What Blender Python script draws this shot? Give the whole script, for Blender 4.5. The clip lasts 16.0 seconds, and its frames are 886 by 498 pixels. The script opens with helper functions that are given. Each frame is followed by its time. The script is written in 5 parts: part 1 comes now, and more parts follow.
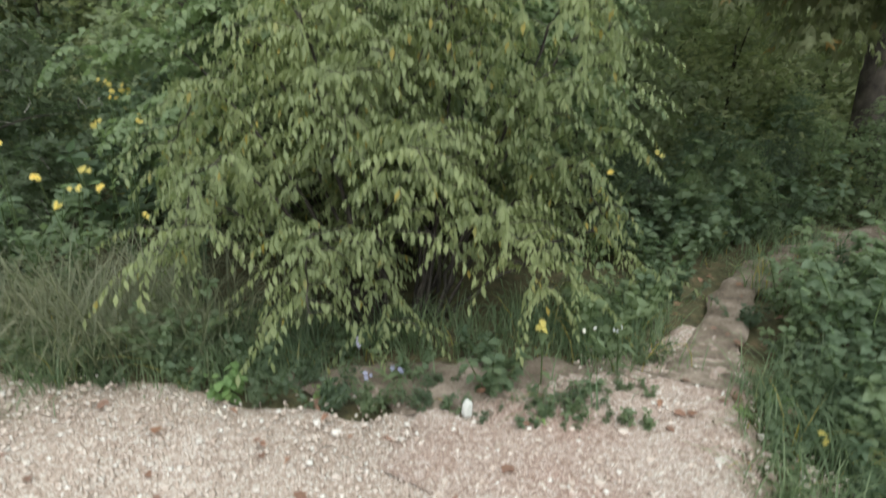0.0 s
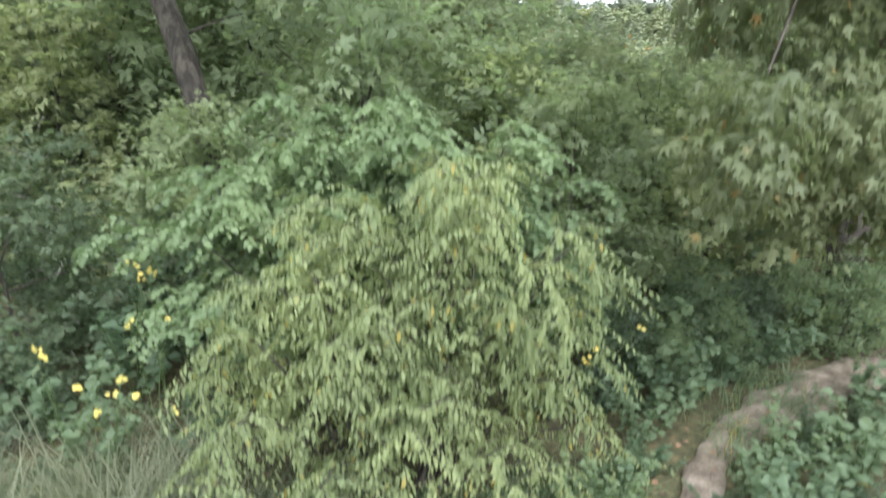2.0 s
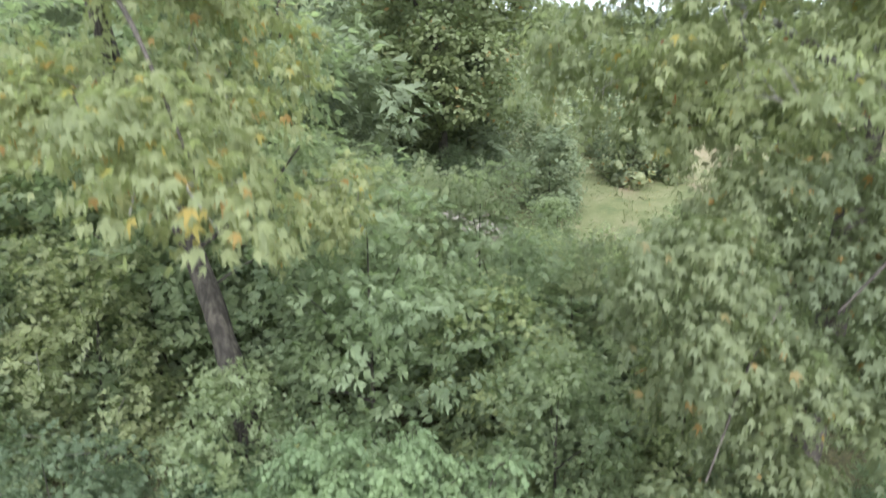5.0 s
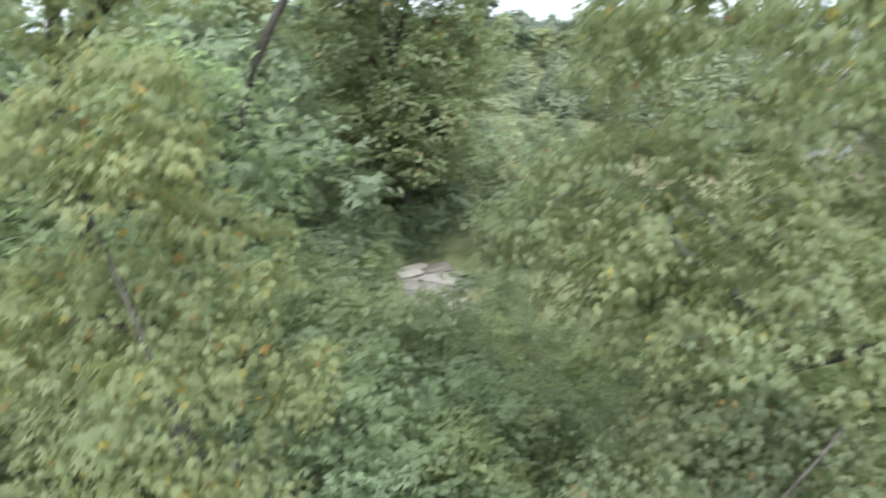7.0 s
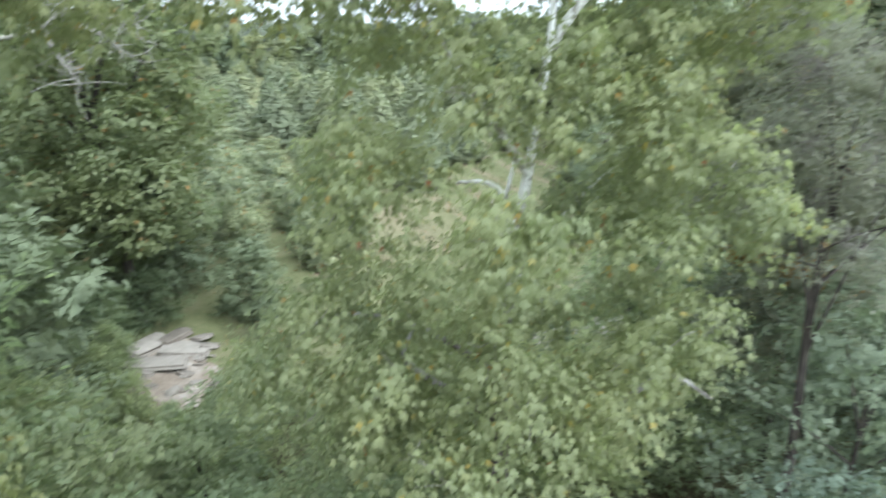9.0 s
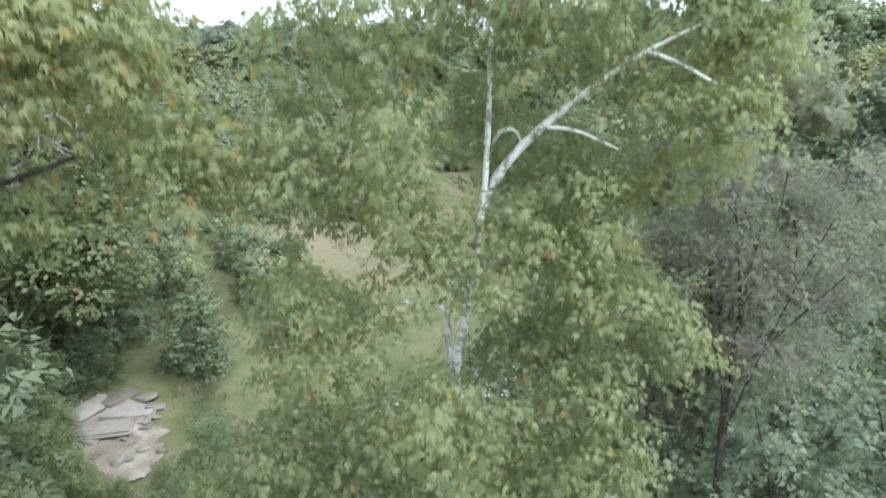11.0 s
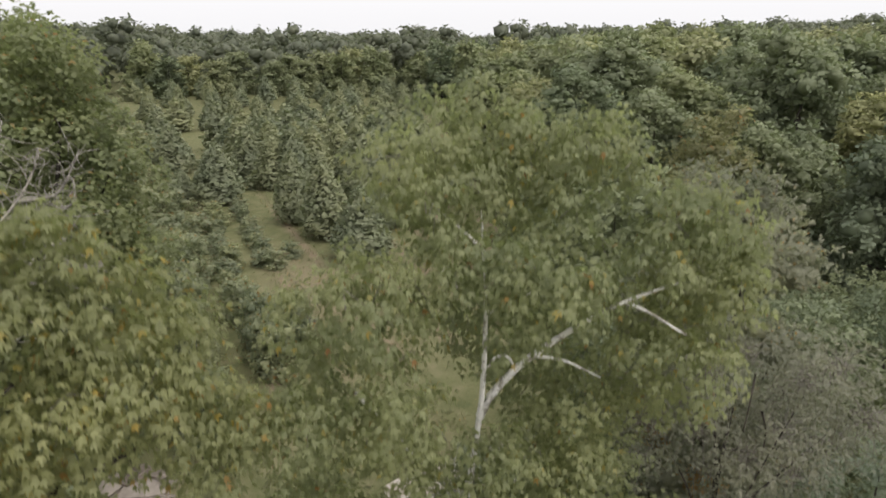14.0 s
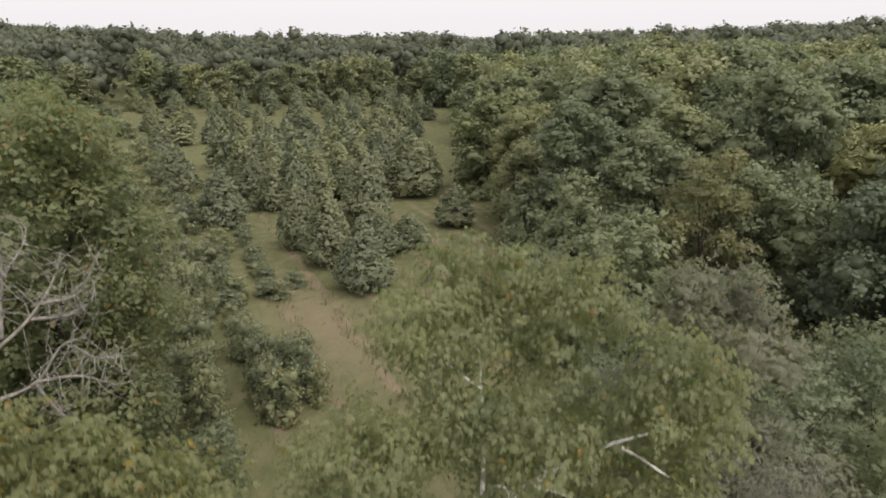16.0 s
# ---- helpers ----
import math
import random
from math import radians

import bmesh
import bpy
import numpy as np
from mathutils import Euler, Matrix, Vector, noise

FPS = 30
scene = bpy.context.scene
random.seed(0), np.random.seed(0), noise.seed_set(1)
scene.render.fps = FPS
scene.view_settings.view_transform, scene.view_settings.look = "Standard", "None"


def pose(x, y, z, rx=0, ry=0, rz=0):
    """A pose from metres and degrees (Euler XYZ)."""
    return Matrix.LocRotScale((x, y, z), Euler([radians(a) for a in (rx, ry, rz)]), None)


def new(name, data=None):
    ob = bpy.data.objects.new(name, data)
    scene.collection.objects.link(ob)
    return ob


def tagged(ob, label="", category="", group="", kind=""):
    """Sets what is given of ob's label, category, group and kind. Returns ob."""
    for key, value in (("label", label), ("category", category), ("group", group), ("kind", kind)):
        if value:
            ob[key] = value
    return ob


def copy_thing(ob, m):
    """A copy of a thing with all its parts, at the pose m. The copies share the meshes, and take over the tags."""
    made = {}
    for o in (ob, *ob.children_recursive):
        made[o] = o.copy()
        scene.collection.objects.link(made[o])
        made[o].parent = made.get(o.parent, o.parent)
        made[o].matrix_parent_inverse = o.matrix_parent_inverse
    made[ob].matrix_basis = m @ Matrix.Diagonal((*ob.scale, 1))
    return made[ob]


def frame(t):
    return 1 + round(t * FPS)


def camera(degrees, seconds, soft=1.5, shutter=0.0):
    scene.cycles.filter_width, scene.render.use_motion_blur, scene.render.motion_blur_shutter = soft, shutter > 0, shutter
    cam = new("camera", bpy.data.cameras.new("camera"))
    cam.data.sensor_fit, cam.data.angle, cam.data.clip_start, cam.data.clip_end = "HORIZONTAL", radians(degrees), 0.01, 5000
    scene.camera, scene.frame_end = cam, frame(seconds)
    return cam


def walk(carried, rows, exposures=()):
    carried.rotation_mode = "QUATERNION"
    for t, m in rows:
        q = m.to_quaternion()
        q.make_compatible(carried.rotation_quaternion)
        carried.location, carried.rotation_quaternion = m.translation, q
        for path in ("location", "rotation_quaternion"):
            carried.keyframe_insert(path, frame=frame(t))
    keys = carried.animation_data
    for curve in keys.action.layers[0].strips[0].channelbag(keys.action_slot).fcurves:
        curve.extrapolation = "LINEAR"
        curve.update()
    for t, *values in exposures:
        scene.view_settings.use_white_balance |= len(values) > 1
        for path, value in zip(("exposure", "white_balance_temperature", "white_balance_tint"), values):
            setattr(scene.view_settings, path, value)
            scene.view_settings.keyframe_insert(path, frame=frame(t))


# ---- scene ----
cam = camera(69.0, 16.0, soft=1.65, shutter=1.1)

# The drone rises straight up from the gravel road and turns to its right between 6.5 and 10.5 s.
TILT = 71.8
CLIMB = (
    (0.0, 1.600, 0.0), (0.5, 1.848, 0.0), (1.0, 2.171, 0.0), (1.5, 2.519, 0.0), (2.0, 2.897, 0.0),
    (2.5, 3.326, 0.0), (3.0, 3.790, 0.0), (3.5, 4.268, 0.0), (4.0, 4.780, 0.0), (4.5, 5.279, 0.0),
    (5.0, 5.758, 0.0), (5.5, 6.238, 0.0), (6.0, 6.741, 0.0), (6.5, 7.276, 0.1), (7.0, 7.817, 3.48),
    (7.5, 8.285, 9.80), (8.0, 8.731, 16.18), (8.5, 9.157, 22.24), (9.0, 9.564, 27.46), (9.5, 9.986, 30.98),
    (10.0, 10.437, 32.45), (10.5, 10.915, 32.70), (11.0, 11.411, 32.70), (11.5, 11.917, 32.65), (12.0, 12.424, 32.62),
    (12.5, 12.939, 32.62), (13.0, 13.480, 32.60), (13.5, 14.033, 32.58), (14.0, 14.578, 32.57), (14.5, 15.123, 32.55),
    (15.0, 15.663, 32.53), (15.5, 16.216, 32.51), (16.0, 16.767, 32.47))
walk(cam, [(t, pose(0, 0, z, TILT, 0, -yaw)) for t, z, yaw in CLIMB],
     exposures=((0.0, 1.18, 6000, 1), (0.5, 1.48, 5850, 0), (1.0, 1.95, 5800, 1), (2.0, 2.13, 5700, 3), (4.0, 2.26, 5650, 4), (7.0, 2.03, 5560, 2), (9.5, 2.02, 5370, 2), (12.3, 1.48, 5620, 3), (13.6, 0.98, 6380, 11), (16.0, 0.81, 6560, 15)))

# ---- light: a bright overcast sky with a weak, very soft sun ----
world = bpy.data.worlds.new("overcast_sky")
scene.world = world
world.use_nodes = True
wn, wl = world.node_tree.nodes, world.node_tree.links
wn.clear()
sky = wn.new("ShaderNodeTexSky")
sky.sky_type, sky.sun_disc = "NISHITA", False
sky.sun_elevation, sky.sun_rotation = radians(52), radians(200)
sky.air_density, sky.dust_density, sky.ozone_density = 1.2, 6.0, 1.0
pale = wn.new("ShaderNodeHueSaturation")
pale.inputs["Saturation"].default_value = 0.12
wl.new(sky.outputs[0], pale.inputs["Color"])
cloud = wn.new("ShaderNodeMix")
cloud.data_type = "RGBA"
cloud.inputs[0].default_value = 0.8
cloud.inputs["B"].default_value = (6.0, 6.0, 5.98, 1)
wl.new(pale.outputs[0], cloud.inputs["A"])
back = wn.new("ShaderNodeBackground")
back.inputs["Strength"].default_value = 0.103
wl.new(cloud.outputs["Result"], back.inputs["Color"])
wout = wn.new("ShaderNodeOutputWorld")
wl.new(back.outputs[0], wout.inputs["Surface"])

sun_data = bpy.data.lights.new("sun", "SUN")
sun_data.energy, sun_data.angle, sun_data.color = 1.5, radians(60), (1.0, 0.97, 0.92)
sun = new("sun", sun_data)
sun.matrix_world = pose(0, 0, 60, 38, 0, 200 - 180)

# ---- materials ----


class Nodes:
    """A node material under construction."""

    def __init__(self, name):
        self.mat = bpy.data.materials.new(name)
        self.mat.use_nodes = True
        self.n, self.l = self.mat.node_tree.nodes, self.mat.node_tree.links
        self.n.clear()

    def add(self, kind, operation="", data_type="", blend_type=""):
        node = self.n.new(kind)
        if data_type:
            node.data_type = data_type
        if operation:
            node.operation = operation
        if blend_type:
            node.blend_type = blend_type
        return node

    def join(self, a, b):
        self.l.new(a, b)

    def noise(self, vec, scale, detail=4.0, rough=0.6):
        node = self.add("ShaderNodeTexNoise")
        node.inputs["Scale"].default_value = scale
        node.inputs["Detail"].default_value = detail
        node.inputs["Roughness"].default_value = rough
        self.join(vec, node.inputs["Vector"])
        return node.outputs["Fac"]

    def ramp(self, fac, stops, mode="LINEAR"):
        node = self.add("ShaderNodeValToRGB")
        node.color_ramp.interpolation = mode
        e = node.color_ramp.elements
        while len(e) < len(stops):
            e.new(0.5)
        for el, (pos, col) in zip(e, stops):
            el.position = pos
            el.color = (*col, 1) if len(col) == 3 else col
        self.join(fac, node.inputs["Fac"])
        return node.outputs["Color"]

    def math(self, op, a, b=None, c=None):
        node = self.add("ShaderNodeMath", operation=op)
        for slot, v in zip(node.inputs, (a, b, c)):
            if v is None:
                continue
            if isinstance(v, (int, float)):
                slot.default_value = v
            else:
                self.join(v, slot)
        return node.outputs[0]

    def mix(self, fac, a, b, blend="MIX"):
        node = self.add("ShaderNodeMix", data_type="RGBA", blend_type=blend)
        for slot, v in ((node.inputs[0], fac), (node.inputs["A"], a), (node.inputs["B"], b)):
            if isinstance(v, (int, float)):
                slot.default_value = v
            elif isinstance(v, tuple):
                slot.default_value = (*v, 1)
            else:
                self.join(v, slot)
        return node.outputs["Result"]

    def finish(self, shader):
        out = self.add("ShaderNodeOutputMaterial")
        self.join(shader, out.inputs["Surface"])
        return self.mat

    def principled(self, color, rough=0.8, spec=0.3, bump=None, strength=0.5, distance=0.02):
        p = self.add("ShaderNodeBsdfPrincipled")
        if isinstance(color, tuple):
            p.inputs["Base Color"].default_value = (*color, 1)
        else:
            self.join(color, p.inputs["Base Color"])
        if isinstance(rough, (int, float)):
            p.inputs["Roughness"].default_value = rough
        else:
            self.join(rough, p.inputs["Roughness"])
        p.inputs["Specular IOR Level"].default_value = spec
        if bump is not None:
            b = self.add("ShaderNodeBump")
            b.inputs["Strength"].default_value = strength
            b.inputs["Distance"].default_value = distance
            self.join(bump, b.inputs["Height"])
            self.join(b.outputs[0], p.inputs["Normal"])
        return p.outputs[0]


def leaf_material(name, dark, mid, light, turned=(), gloss=0.6, through_light=0.52, patch=0.35, tones=0.45, vary=1.0):
    """Leaves: each leaf has its own green, some are turned yellow or red; whole boughs differ a little."""
    k = Nodes(name)
    geo, info, tex = k.add("ShaderNodeNewGeometry"), k.add("ShaderNodeObjectInfo"), k.add("ShaderNodeTexCoord")
    def soften(c):
        g = 0.3 * c[0] + 0.6 * c[1] + 0.1 * c[2]
        return (c[0] * 0.85 + g * 0.15) * 1.06, c[1] * 0.95 + g * 0.05, c[2] * 0.75 + g * 0.3
    dark, mid, light = soften(dark), soften(mid), soften(light)
    dark = tuple(tones * a + (1 - tones) * b for a, b in zip(dark, mid))
    light = tuple(tones * a + (1 - tones) * b for a, b in zip(light, mid))
    p = 1.0 - sum(share for col, share in turned)
    stops = [(0.0, dark), (0.5, mid), (p - 0.02 if turned else 1.0, light)]
    for col, share in turned:
        stops.append((p, col))
        p += share
    rand = geo.outputs["Random Per Island"]
    col = k.ramp(rand, stops)
    big = k.noise(tex.outputs["Object"], patch, 3.0)
    tone = k.ramp(big, [(0.3, (0.8, 0.84, 0.82)), (0.7, (1.18, 1.15, 1.05))])
    col = k.mix(1.0, col, tone, "MULTIPLY")
    own = k.ramp(info.outputs["Random"], [(0.0, (1 - 0.18 * vary, 1 - 0.14 * vary, 1 - 0.12 * vary)), (0.5, (1.0, 1.0, 1.0)), (1.0, (1 + 0.17 * vary, 1 + 0.13 * vary, 1 + 0.02 * vary))])
    col = k.mix(1.0, col, own, "MULTIPLY")
    veins = k.noise(tex.outputs["Object"], 60.0, 2.0)
    col = k.mix(1.0, col, k.ramp(veins, [(0.3, (0.88, 0.88, 0.88)), (0.7, (1.08, 1.08, 1.08))]), "MULTIPLY")
    face = k.principled(col, gloss, 0.35)
    tr = k.add("ShaderNodeBsdfTranslucent")
    glow = k.mix(1.0, col, (1.13, 1.22, 0.95), "MULTIPLY")
    k.join(glow, tr.inputs["Color"])
    m = k.add("ShaderNodeMixShader")
    m.inputs[0].default_value = through_light
    k.join(face, m.inputs[1])
    k.join(tr.outputs[0], m.inputs[2])
    return k.finish(m.outputs[0])


YELLOW, OCHRE, RUST = (0.38, 0.29, 0.08), (0.33, 0.20, 0.08), (0.26, 0.11, 0.06)
M = {}
M["bush"] = leaf_material("drooping_bush_leaf", (0.165, 0.206, 0.068), (0.235, 0.280, 0.089), (0.325, 0.366, 0.126), ((YELLOW, 0.006),), patch=1.2, vary=0.2)
M["mid_green"] = leaf_material("mid_green_leaf", (0.210, 0.257, 0.110), (0.289, 0.341, 0.147), (0.367, 0.420, 0.194), patch=0.8, through_light=0.58)
M["blue_bush"] = leaf_material("blue_green_leaf", (0.085, 0.122, 0.06), (0.12, 0.165, 0.082), (0.165, 0.212, 0.11), patch=1.0)
M["green_bush"] = leaf_material("fresh_green_leaf", (0.13, 0.188, 0.07), (0.178, 0.243, 0.09), (0.235, 0.31, 0.12), patch=1.0, vary=0.2)
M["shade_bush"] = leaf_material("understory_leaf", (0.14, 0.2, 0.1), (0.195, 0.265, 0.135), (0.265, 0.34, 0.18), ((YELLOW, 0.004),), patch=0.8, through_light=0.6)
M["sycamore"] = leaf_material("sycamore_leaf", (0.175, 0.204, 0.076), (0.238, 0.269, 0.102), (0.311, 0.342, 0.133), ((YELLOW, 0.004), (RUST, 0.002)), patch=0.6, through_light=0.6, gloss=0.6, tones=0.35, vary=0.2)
M["sycamore_turning"] = leaf_material("turning_sycamore_leaf", (0.185, 0.208, 0.069), (0.256, 0.279, 0.093), (0.339, 0.356, 0.119), ((YELLOW, 0.025), (OCHRE, 0.004)), patch=0.5, through_light=0.6, gloss=0.6, tones=0.35, vary=0.2)
# darker copy of the sycamore leaf: the low boughs' shade is in its colour
M["shaded_bough"] = leaf_material("shaded_bough_leaf", (0.129, 0.156, 0.065), (0.170, 0.200, 0.086), (0.217, 0.246, 0.111), ((OCHRE, 0.002),), patch=0.8, through_light=0.6, gloss=0.6, tones=0.35, vary=0.2)
M["corner"] = leaf_material("field_corner_leaf", (0.144, 0.173, 0.061), (0.204, 0.240, 0.083), (0.270, 0.303, 0.113), ((OCHRE, 0.008),), patch=0.4, tones=0.3, vary=0.2)
M["forest"] = leaf_material("forest_leaf", (0.153, 0.190, 0.086), (0.190, 0.229, 0.103), (0.234, 0.271, 0.124), patch=0.25, through_light=0.35, vary=1.1, tones=0.3)
M["forest_olive"] = leaf_material("olive_forest_leaf", (0.198, 0.222, 0.089), (0.242, 0.268, 0.108), (0.293, 0.312, 0.128), patch=0.25, through_light=0.35, vary=1.1, tones=0.3)
M["forest_blue"] = leaf_material("blue_forest_leaf", (0.146, 0.185, 0.096), (0.179, 0.219, 0.112), (0.215, 0.256, 0.132), patch=0.25, through_light=0.35, vary=1.0, tones=0.3)
# greyed, bluish green: the haze over the far hills is put into the colour
M["far"] = leaf_material("hazed_forest_leaf", (0.095, 0.112, 0.067), (0.134, 0.157, 0.092), (0.185, 0.207, 0.118), patch=0.11, through_light=0.35, tones=0.3)
M["young"] = leaf_material("young_tree_leaf", (0.211, 0.243, 0.119), (0.245, 0.279, 0.140), (0.281, 0.313, 0.162), patch=0.5, through_light=0.35, tones=0.3)
M["field_shrub"] = leaf_material("field_shrub_leaf", (0.20, 0.235, 0.12), (0.27, 0.305, 0.16), (0.35, 0.375, 0.205), ((OCHRE, 0.02),), patch=0.8, tones=0.3)
M["grey"] = leaf_material("grey_green_leaf", (0.155, 0.173, 0.103), (0.215, 0.232, 0.143), (0.285, 0.3, 0.195), ((OCHRE, 0.01),), patch=0.5)
M["dull"] = leaf_material("dull_brown_leaf", (0.187, 0.192, 0.128), (0.248, 0.254, 0.171), (0.320, 0.322, 0.225), patch=0.6)
M["silver"] = leaf_material("silver_green_leaf", (0.213, 0.248, 0.105), (0.291, 0.330, 0.142), (0.381, 0.418, 0.194), patch=0.5, through_light=0.6)
M["yellowing"] = leaf_material("yellowing_leaf", (0.2, 0.205, 0.075), (0.265, 0.265, 0.095), (0.34, 0.33, 0.125), ((OCHRE, 0.02),), patch=0.4)
M["sage"] = leaf_material("sage_green_leaf", (0.15, 0.195, 0.13), (0.2, 0.25, 0.17), (0.27, 0.325, 0.23), patch=0.5)
M["weed"] = leaf_material("weed_leaf", (0.095, 0.142, 0.066), (0.138, 0.195, 0.09), (0.185, 0.245, 0.12), patch=3.0)
M["bright_weed"] = leaf_material("fresh_weed_leaf", (0.14, 0.24, 0.05), (0.20, 0.32, 0.07), (0.28, 0.40, 0.10), patch=3.0)
M["grass"] = leaf_material("green_grass_blade", (0.09, 0.15, 0.065), (0.15, 0.215, 0.095), (0.25, 0.30, 0.15), ((YELLOW, 0.02),), patch=1.5)
M["dry_grass"] = leaf_material("dry_grass_blade", (0.13, 0.155, 0.08), (0.225, 0.24, 0.13), (0.37, 0.355, 0.215), patch=1.5)
M["field_grass"] = leaf_material("field_grass_blade", (0.10, 0.125, 0.055), (0.15, 0.17, 0.08), (0.22, 0.22, 0.115), ((OCHRE, 0.02),), patch=0.3)
M["dead_leaf"] = leaf_material("dead_leaf", (0.10, 0.055, 0.03), (0.20, 0.11, 0.06), (0.33, 0.20, 0.11), patch=4.0, through_light=0.1)
M["petal"] = leaf_material("yellow_petal", (0.62, 0.5, 0.02), (0.72, 0.6, 0.03), (0.8, 0.68, 0.05), patch=4.0)
M["white_petal"] = leaf_material("white_petal", (0.7, 0.72, 0.7), (0.78, 0.78, 0.76), (0.82, 0.82, 0.8), patch=4.0)
M["blue_petal"] = leaf_material("pale_blue_petal", (0.36, 0.36, 0.6), (0.42, 0.42, 0.66), (0.5, 0.5, 0.7), patch=4.0)


def bark_material(name, dark, light, scale=6.0, patchy=False):
    k = Nodes(name)
    tex = k.add("ShaderNodeTexCoord")
    mp = k.add("ShaderNodeMapping")
    mp.inputs["Scale"].default_value = (1, 1, 0.25)
    k.join(tex.outputs["Object"], mp.inputs["Vector"])
    n = k.noise(mp.outputs[0], scale, 8.0, 0.7)
    col = k.ramp(n, [(0.42, dark), (0.5 if patchy else 0.66, light)])
    stain = k.noise(tex.outputs["Object"], 1.3, 3.0)
    col = k.mix(1.0, col, k.ramp(stain, [(0.3, (0.75, 0.76, 0.74)), (0.7, (1.1, 1.08, 1.05))]), "MULTIPLY")
    return k.finish(k.principled(col, 0.9, 0.2, n, 0.8, 0.03))


def sycamore_bark():
    """Brown scaly bark on the lower bole, flaking to near white above."""
    k = Nodes("sycamore_bark")
    tex = k.add("ShaderNodeTexCoord")
    sep = k.add("ShaderNodeSeparateXYZ")
    k.join(tex.outputs["Object"], sep.inputs[0])
    n = k.noise(tex.outputs["Object"], 7.0, 8.0, 0.7)
    big = k.noise(tex.outputs["Object"], 2.2, 4.0)
    white = k.ramp(n, [(0.42, (0.26, 0.24, 0.20)), (0.5, (0.66, 0.64, 0.60))])
    brown = k.ramp(n, [(0.4, (0.04, 0.033, 0.028)), (0.65, (0.115, 0.095, 0.08))])
    up = k.add("ShaderNodeMapRange")
    up.inputs["From Min"].default_value, up.inputs["From Max"].default_value = 5.0, 7.5
    k.join(k.math("MULTIPLY_ADD", big, 3.0, k.math("SUBTRACT", sep.outputs[2], 1.5)), up.inputs["Value"])
    return k.finish(k.principled(k.mix(up.outputs[0], brown, white), 0.85, 0.2, n, 0.7, 0.02))


M["pale_bark"] = sycamore_bark()
M["bark"] = bark_material("brown_bark", (0.038, 0.032, 0.028), (0.112, 0.095, 0.08), 14)
M["dead_wood"] = bark_material("weathered_dead_wood", (0.21, 0.195, 0.17), (0.38, 0.355, 0.32), 9)
M["twig"] = bark_material("twig_bark", (0.17, 0.155, 0.135), (0.33, 0.305, 0.27), 20)
M["stem"] = bark_material("green_stem", (0.08, 0.12, 0.04), (0.16, 0.2, 0.08), 20)


def stone_material(name, a, b, c, scale=40.0, top=(0.6, 0.565, 0.525)):
    k = Nodes(name)
    geo, info, tex = k.add("ShaderNodeNewGeometry"), k.add("ShaderNodeObjectInfo"), k.add("ShaderNodeTexCoord")
    r = k.math("FRACT", k.math("ADD", geo.outputs["Random Per Island"], info.outputs["Random"]))
    col = k.ramp(r, [(0.0, a), (0.35, b), (0.8, c), (1.0, top)])
    n = k.noise(tex.outputs["Object"], scale, 5.0)
    col = k.mix(1.0, col, k.ramp(n, [(0.3, (0.8, 0.79, 0.78)), (0.7, (1.1, 1.1, 1.1))]), "MULTIPLY")
    return k.finish(k.principled(col, 0.85, 0.25, n, 0.5, 0.004))


M["gravel_stone"] = stone_material("pale_gravel_stone", (0.32, 0.25, 0.205), (0.46, 0.37, 0.315), (0.54, 0.46, 0.405))
M["slab"] = stone_material("grey_limestone", (0.185, 0.155, 0.127), (0.23, 0.197, 0.165), (0.28, 0.245, 0.21), 5.0, (0.35, 0.31, 0.272))
M["pale_stone"] = stone_material("whitish_limestone", (0.5, 0.49, 0.46), (0.56, 0.55, 0.52), (0.62, 0.61, 0.58), 60.0, (0.68, 0.67, 0.64))


def earth_material(name, cols, scales=(3.0, 40.0), bump=0.03):
    k = Nodes(name)
    geo = k.add("ShaderNodeNewGeometry")
    pos = geo.outputs["Position"]
    n1, n2 = k.noise(pos, scales[0], 5.0), k.noise(pos, scales[1], 6.0, 0.7)
    f = k.math("ADD", k.math("MULTIPLY", n1, 0.6), k.math("MULTIPLY", n2, 0.4))
    col = k.ramp(f, [(0.36 + 0.28 * i / (len(cols) - 1), c) for i, c in enumerate(cols)])
    return k.finish(k.principled(col, 0.95, 0.15, n2, 0.7, bump))


def gravel_material(name="gravel_bed", tone=1.0):
    """Packed crushed stone: every stone has its own tone and stands proud of the joints."""
    k = Nodes(name)
    geo = k.add("ShaderNodeNewGeometry")
    pos = geo.outputs["Position"]
    cell, gap = k.add("ShaderNodeTexVoronoi"), k.add("ShaderNodeTexVoronoi")
    gap.feature = "DISTANCE_TO_EDGE"
    for v in (cell, gap):
        v.inputs["Scale"].default_value = 82.0
        k.join(pos, v.inputs["Vector"])
    sep = k.add("ShaderNodeSeparateColor")
    k.join(cell.outputs["Color"], sep.inputs[0])
    col = k.ramp(sep.outputs[0], [(0.0, (0.33, 0.25, 0.205)), (0.25, (0.45, 0.36, 0.305)), (0.7, (0.56, 0.47, 0.415)), (1.0, (0.66, 0.60, 0.55))])
    joint = k.ramp(gap.outputs["Distance"], [(0.0, (0.45, 0.42, 0.40)), (0.12, (1, 1, 1))])
    col = k.mix(1.0, col, joint, "MULTIPLY")
    wide = k.noise(pos, 1.6, 4.0)
    col = k.mix(1.0, col, k.ramp(wide, [(0.3, (0.82 * tone, 0.78 * tone * tone, 0.74 * tone * tone)), (0.7, (1.1 * tone, 1.1 * tone, 1.1 * tone))]), "MULTIPLY")
    return k.finish(k.principled(col, 0.9, 0.2, gap.outputs["Distance"], 0.9, 0.012))


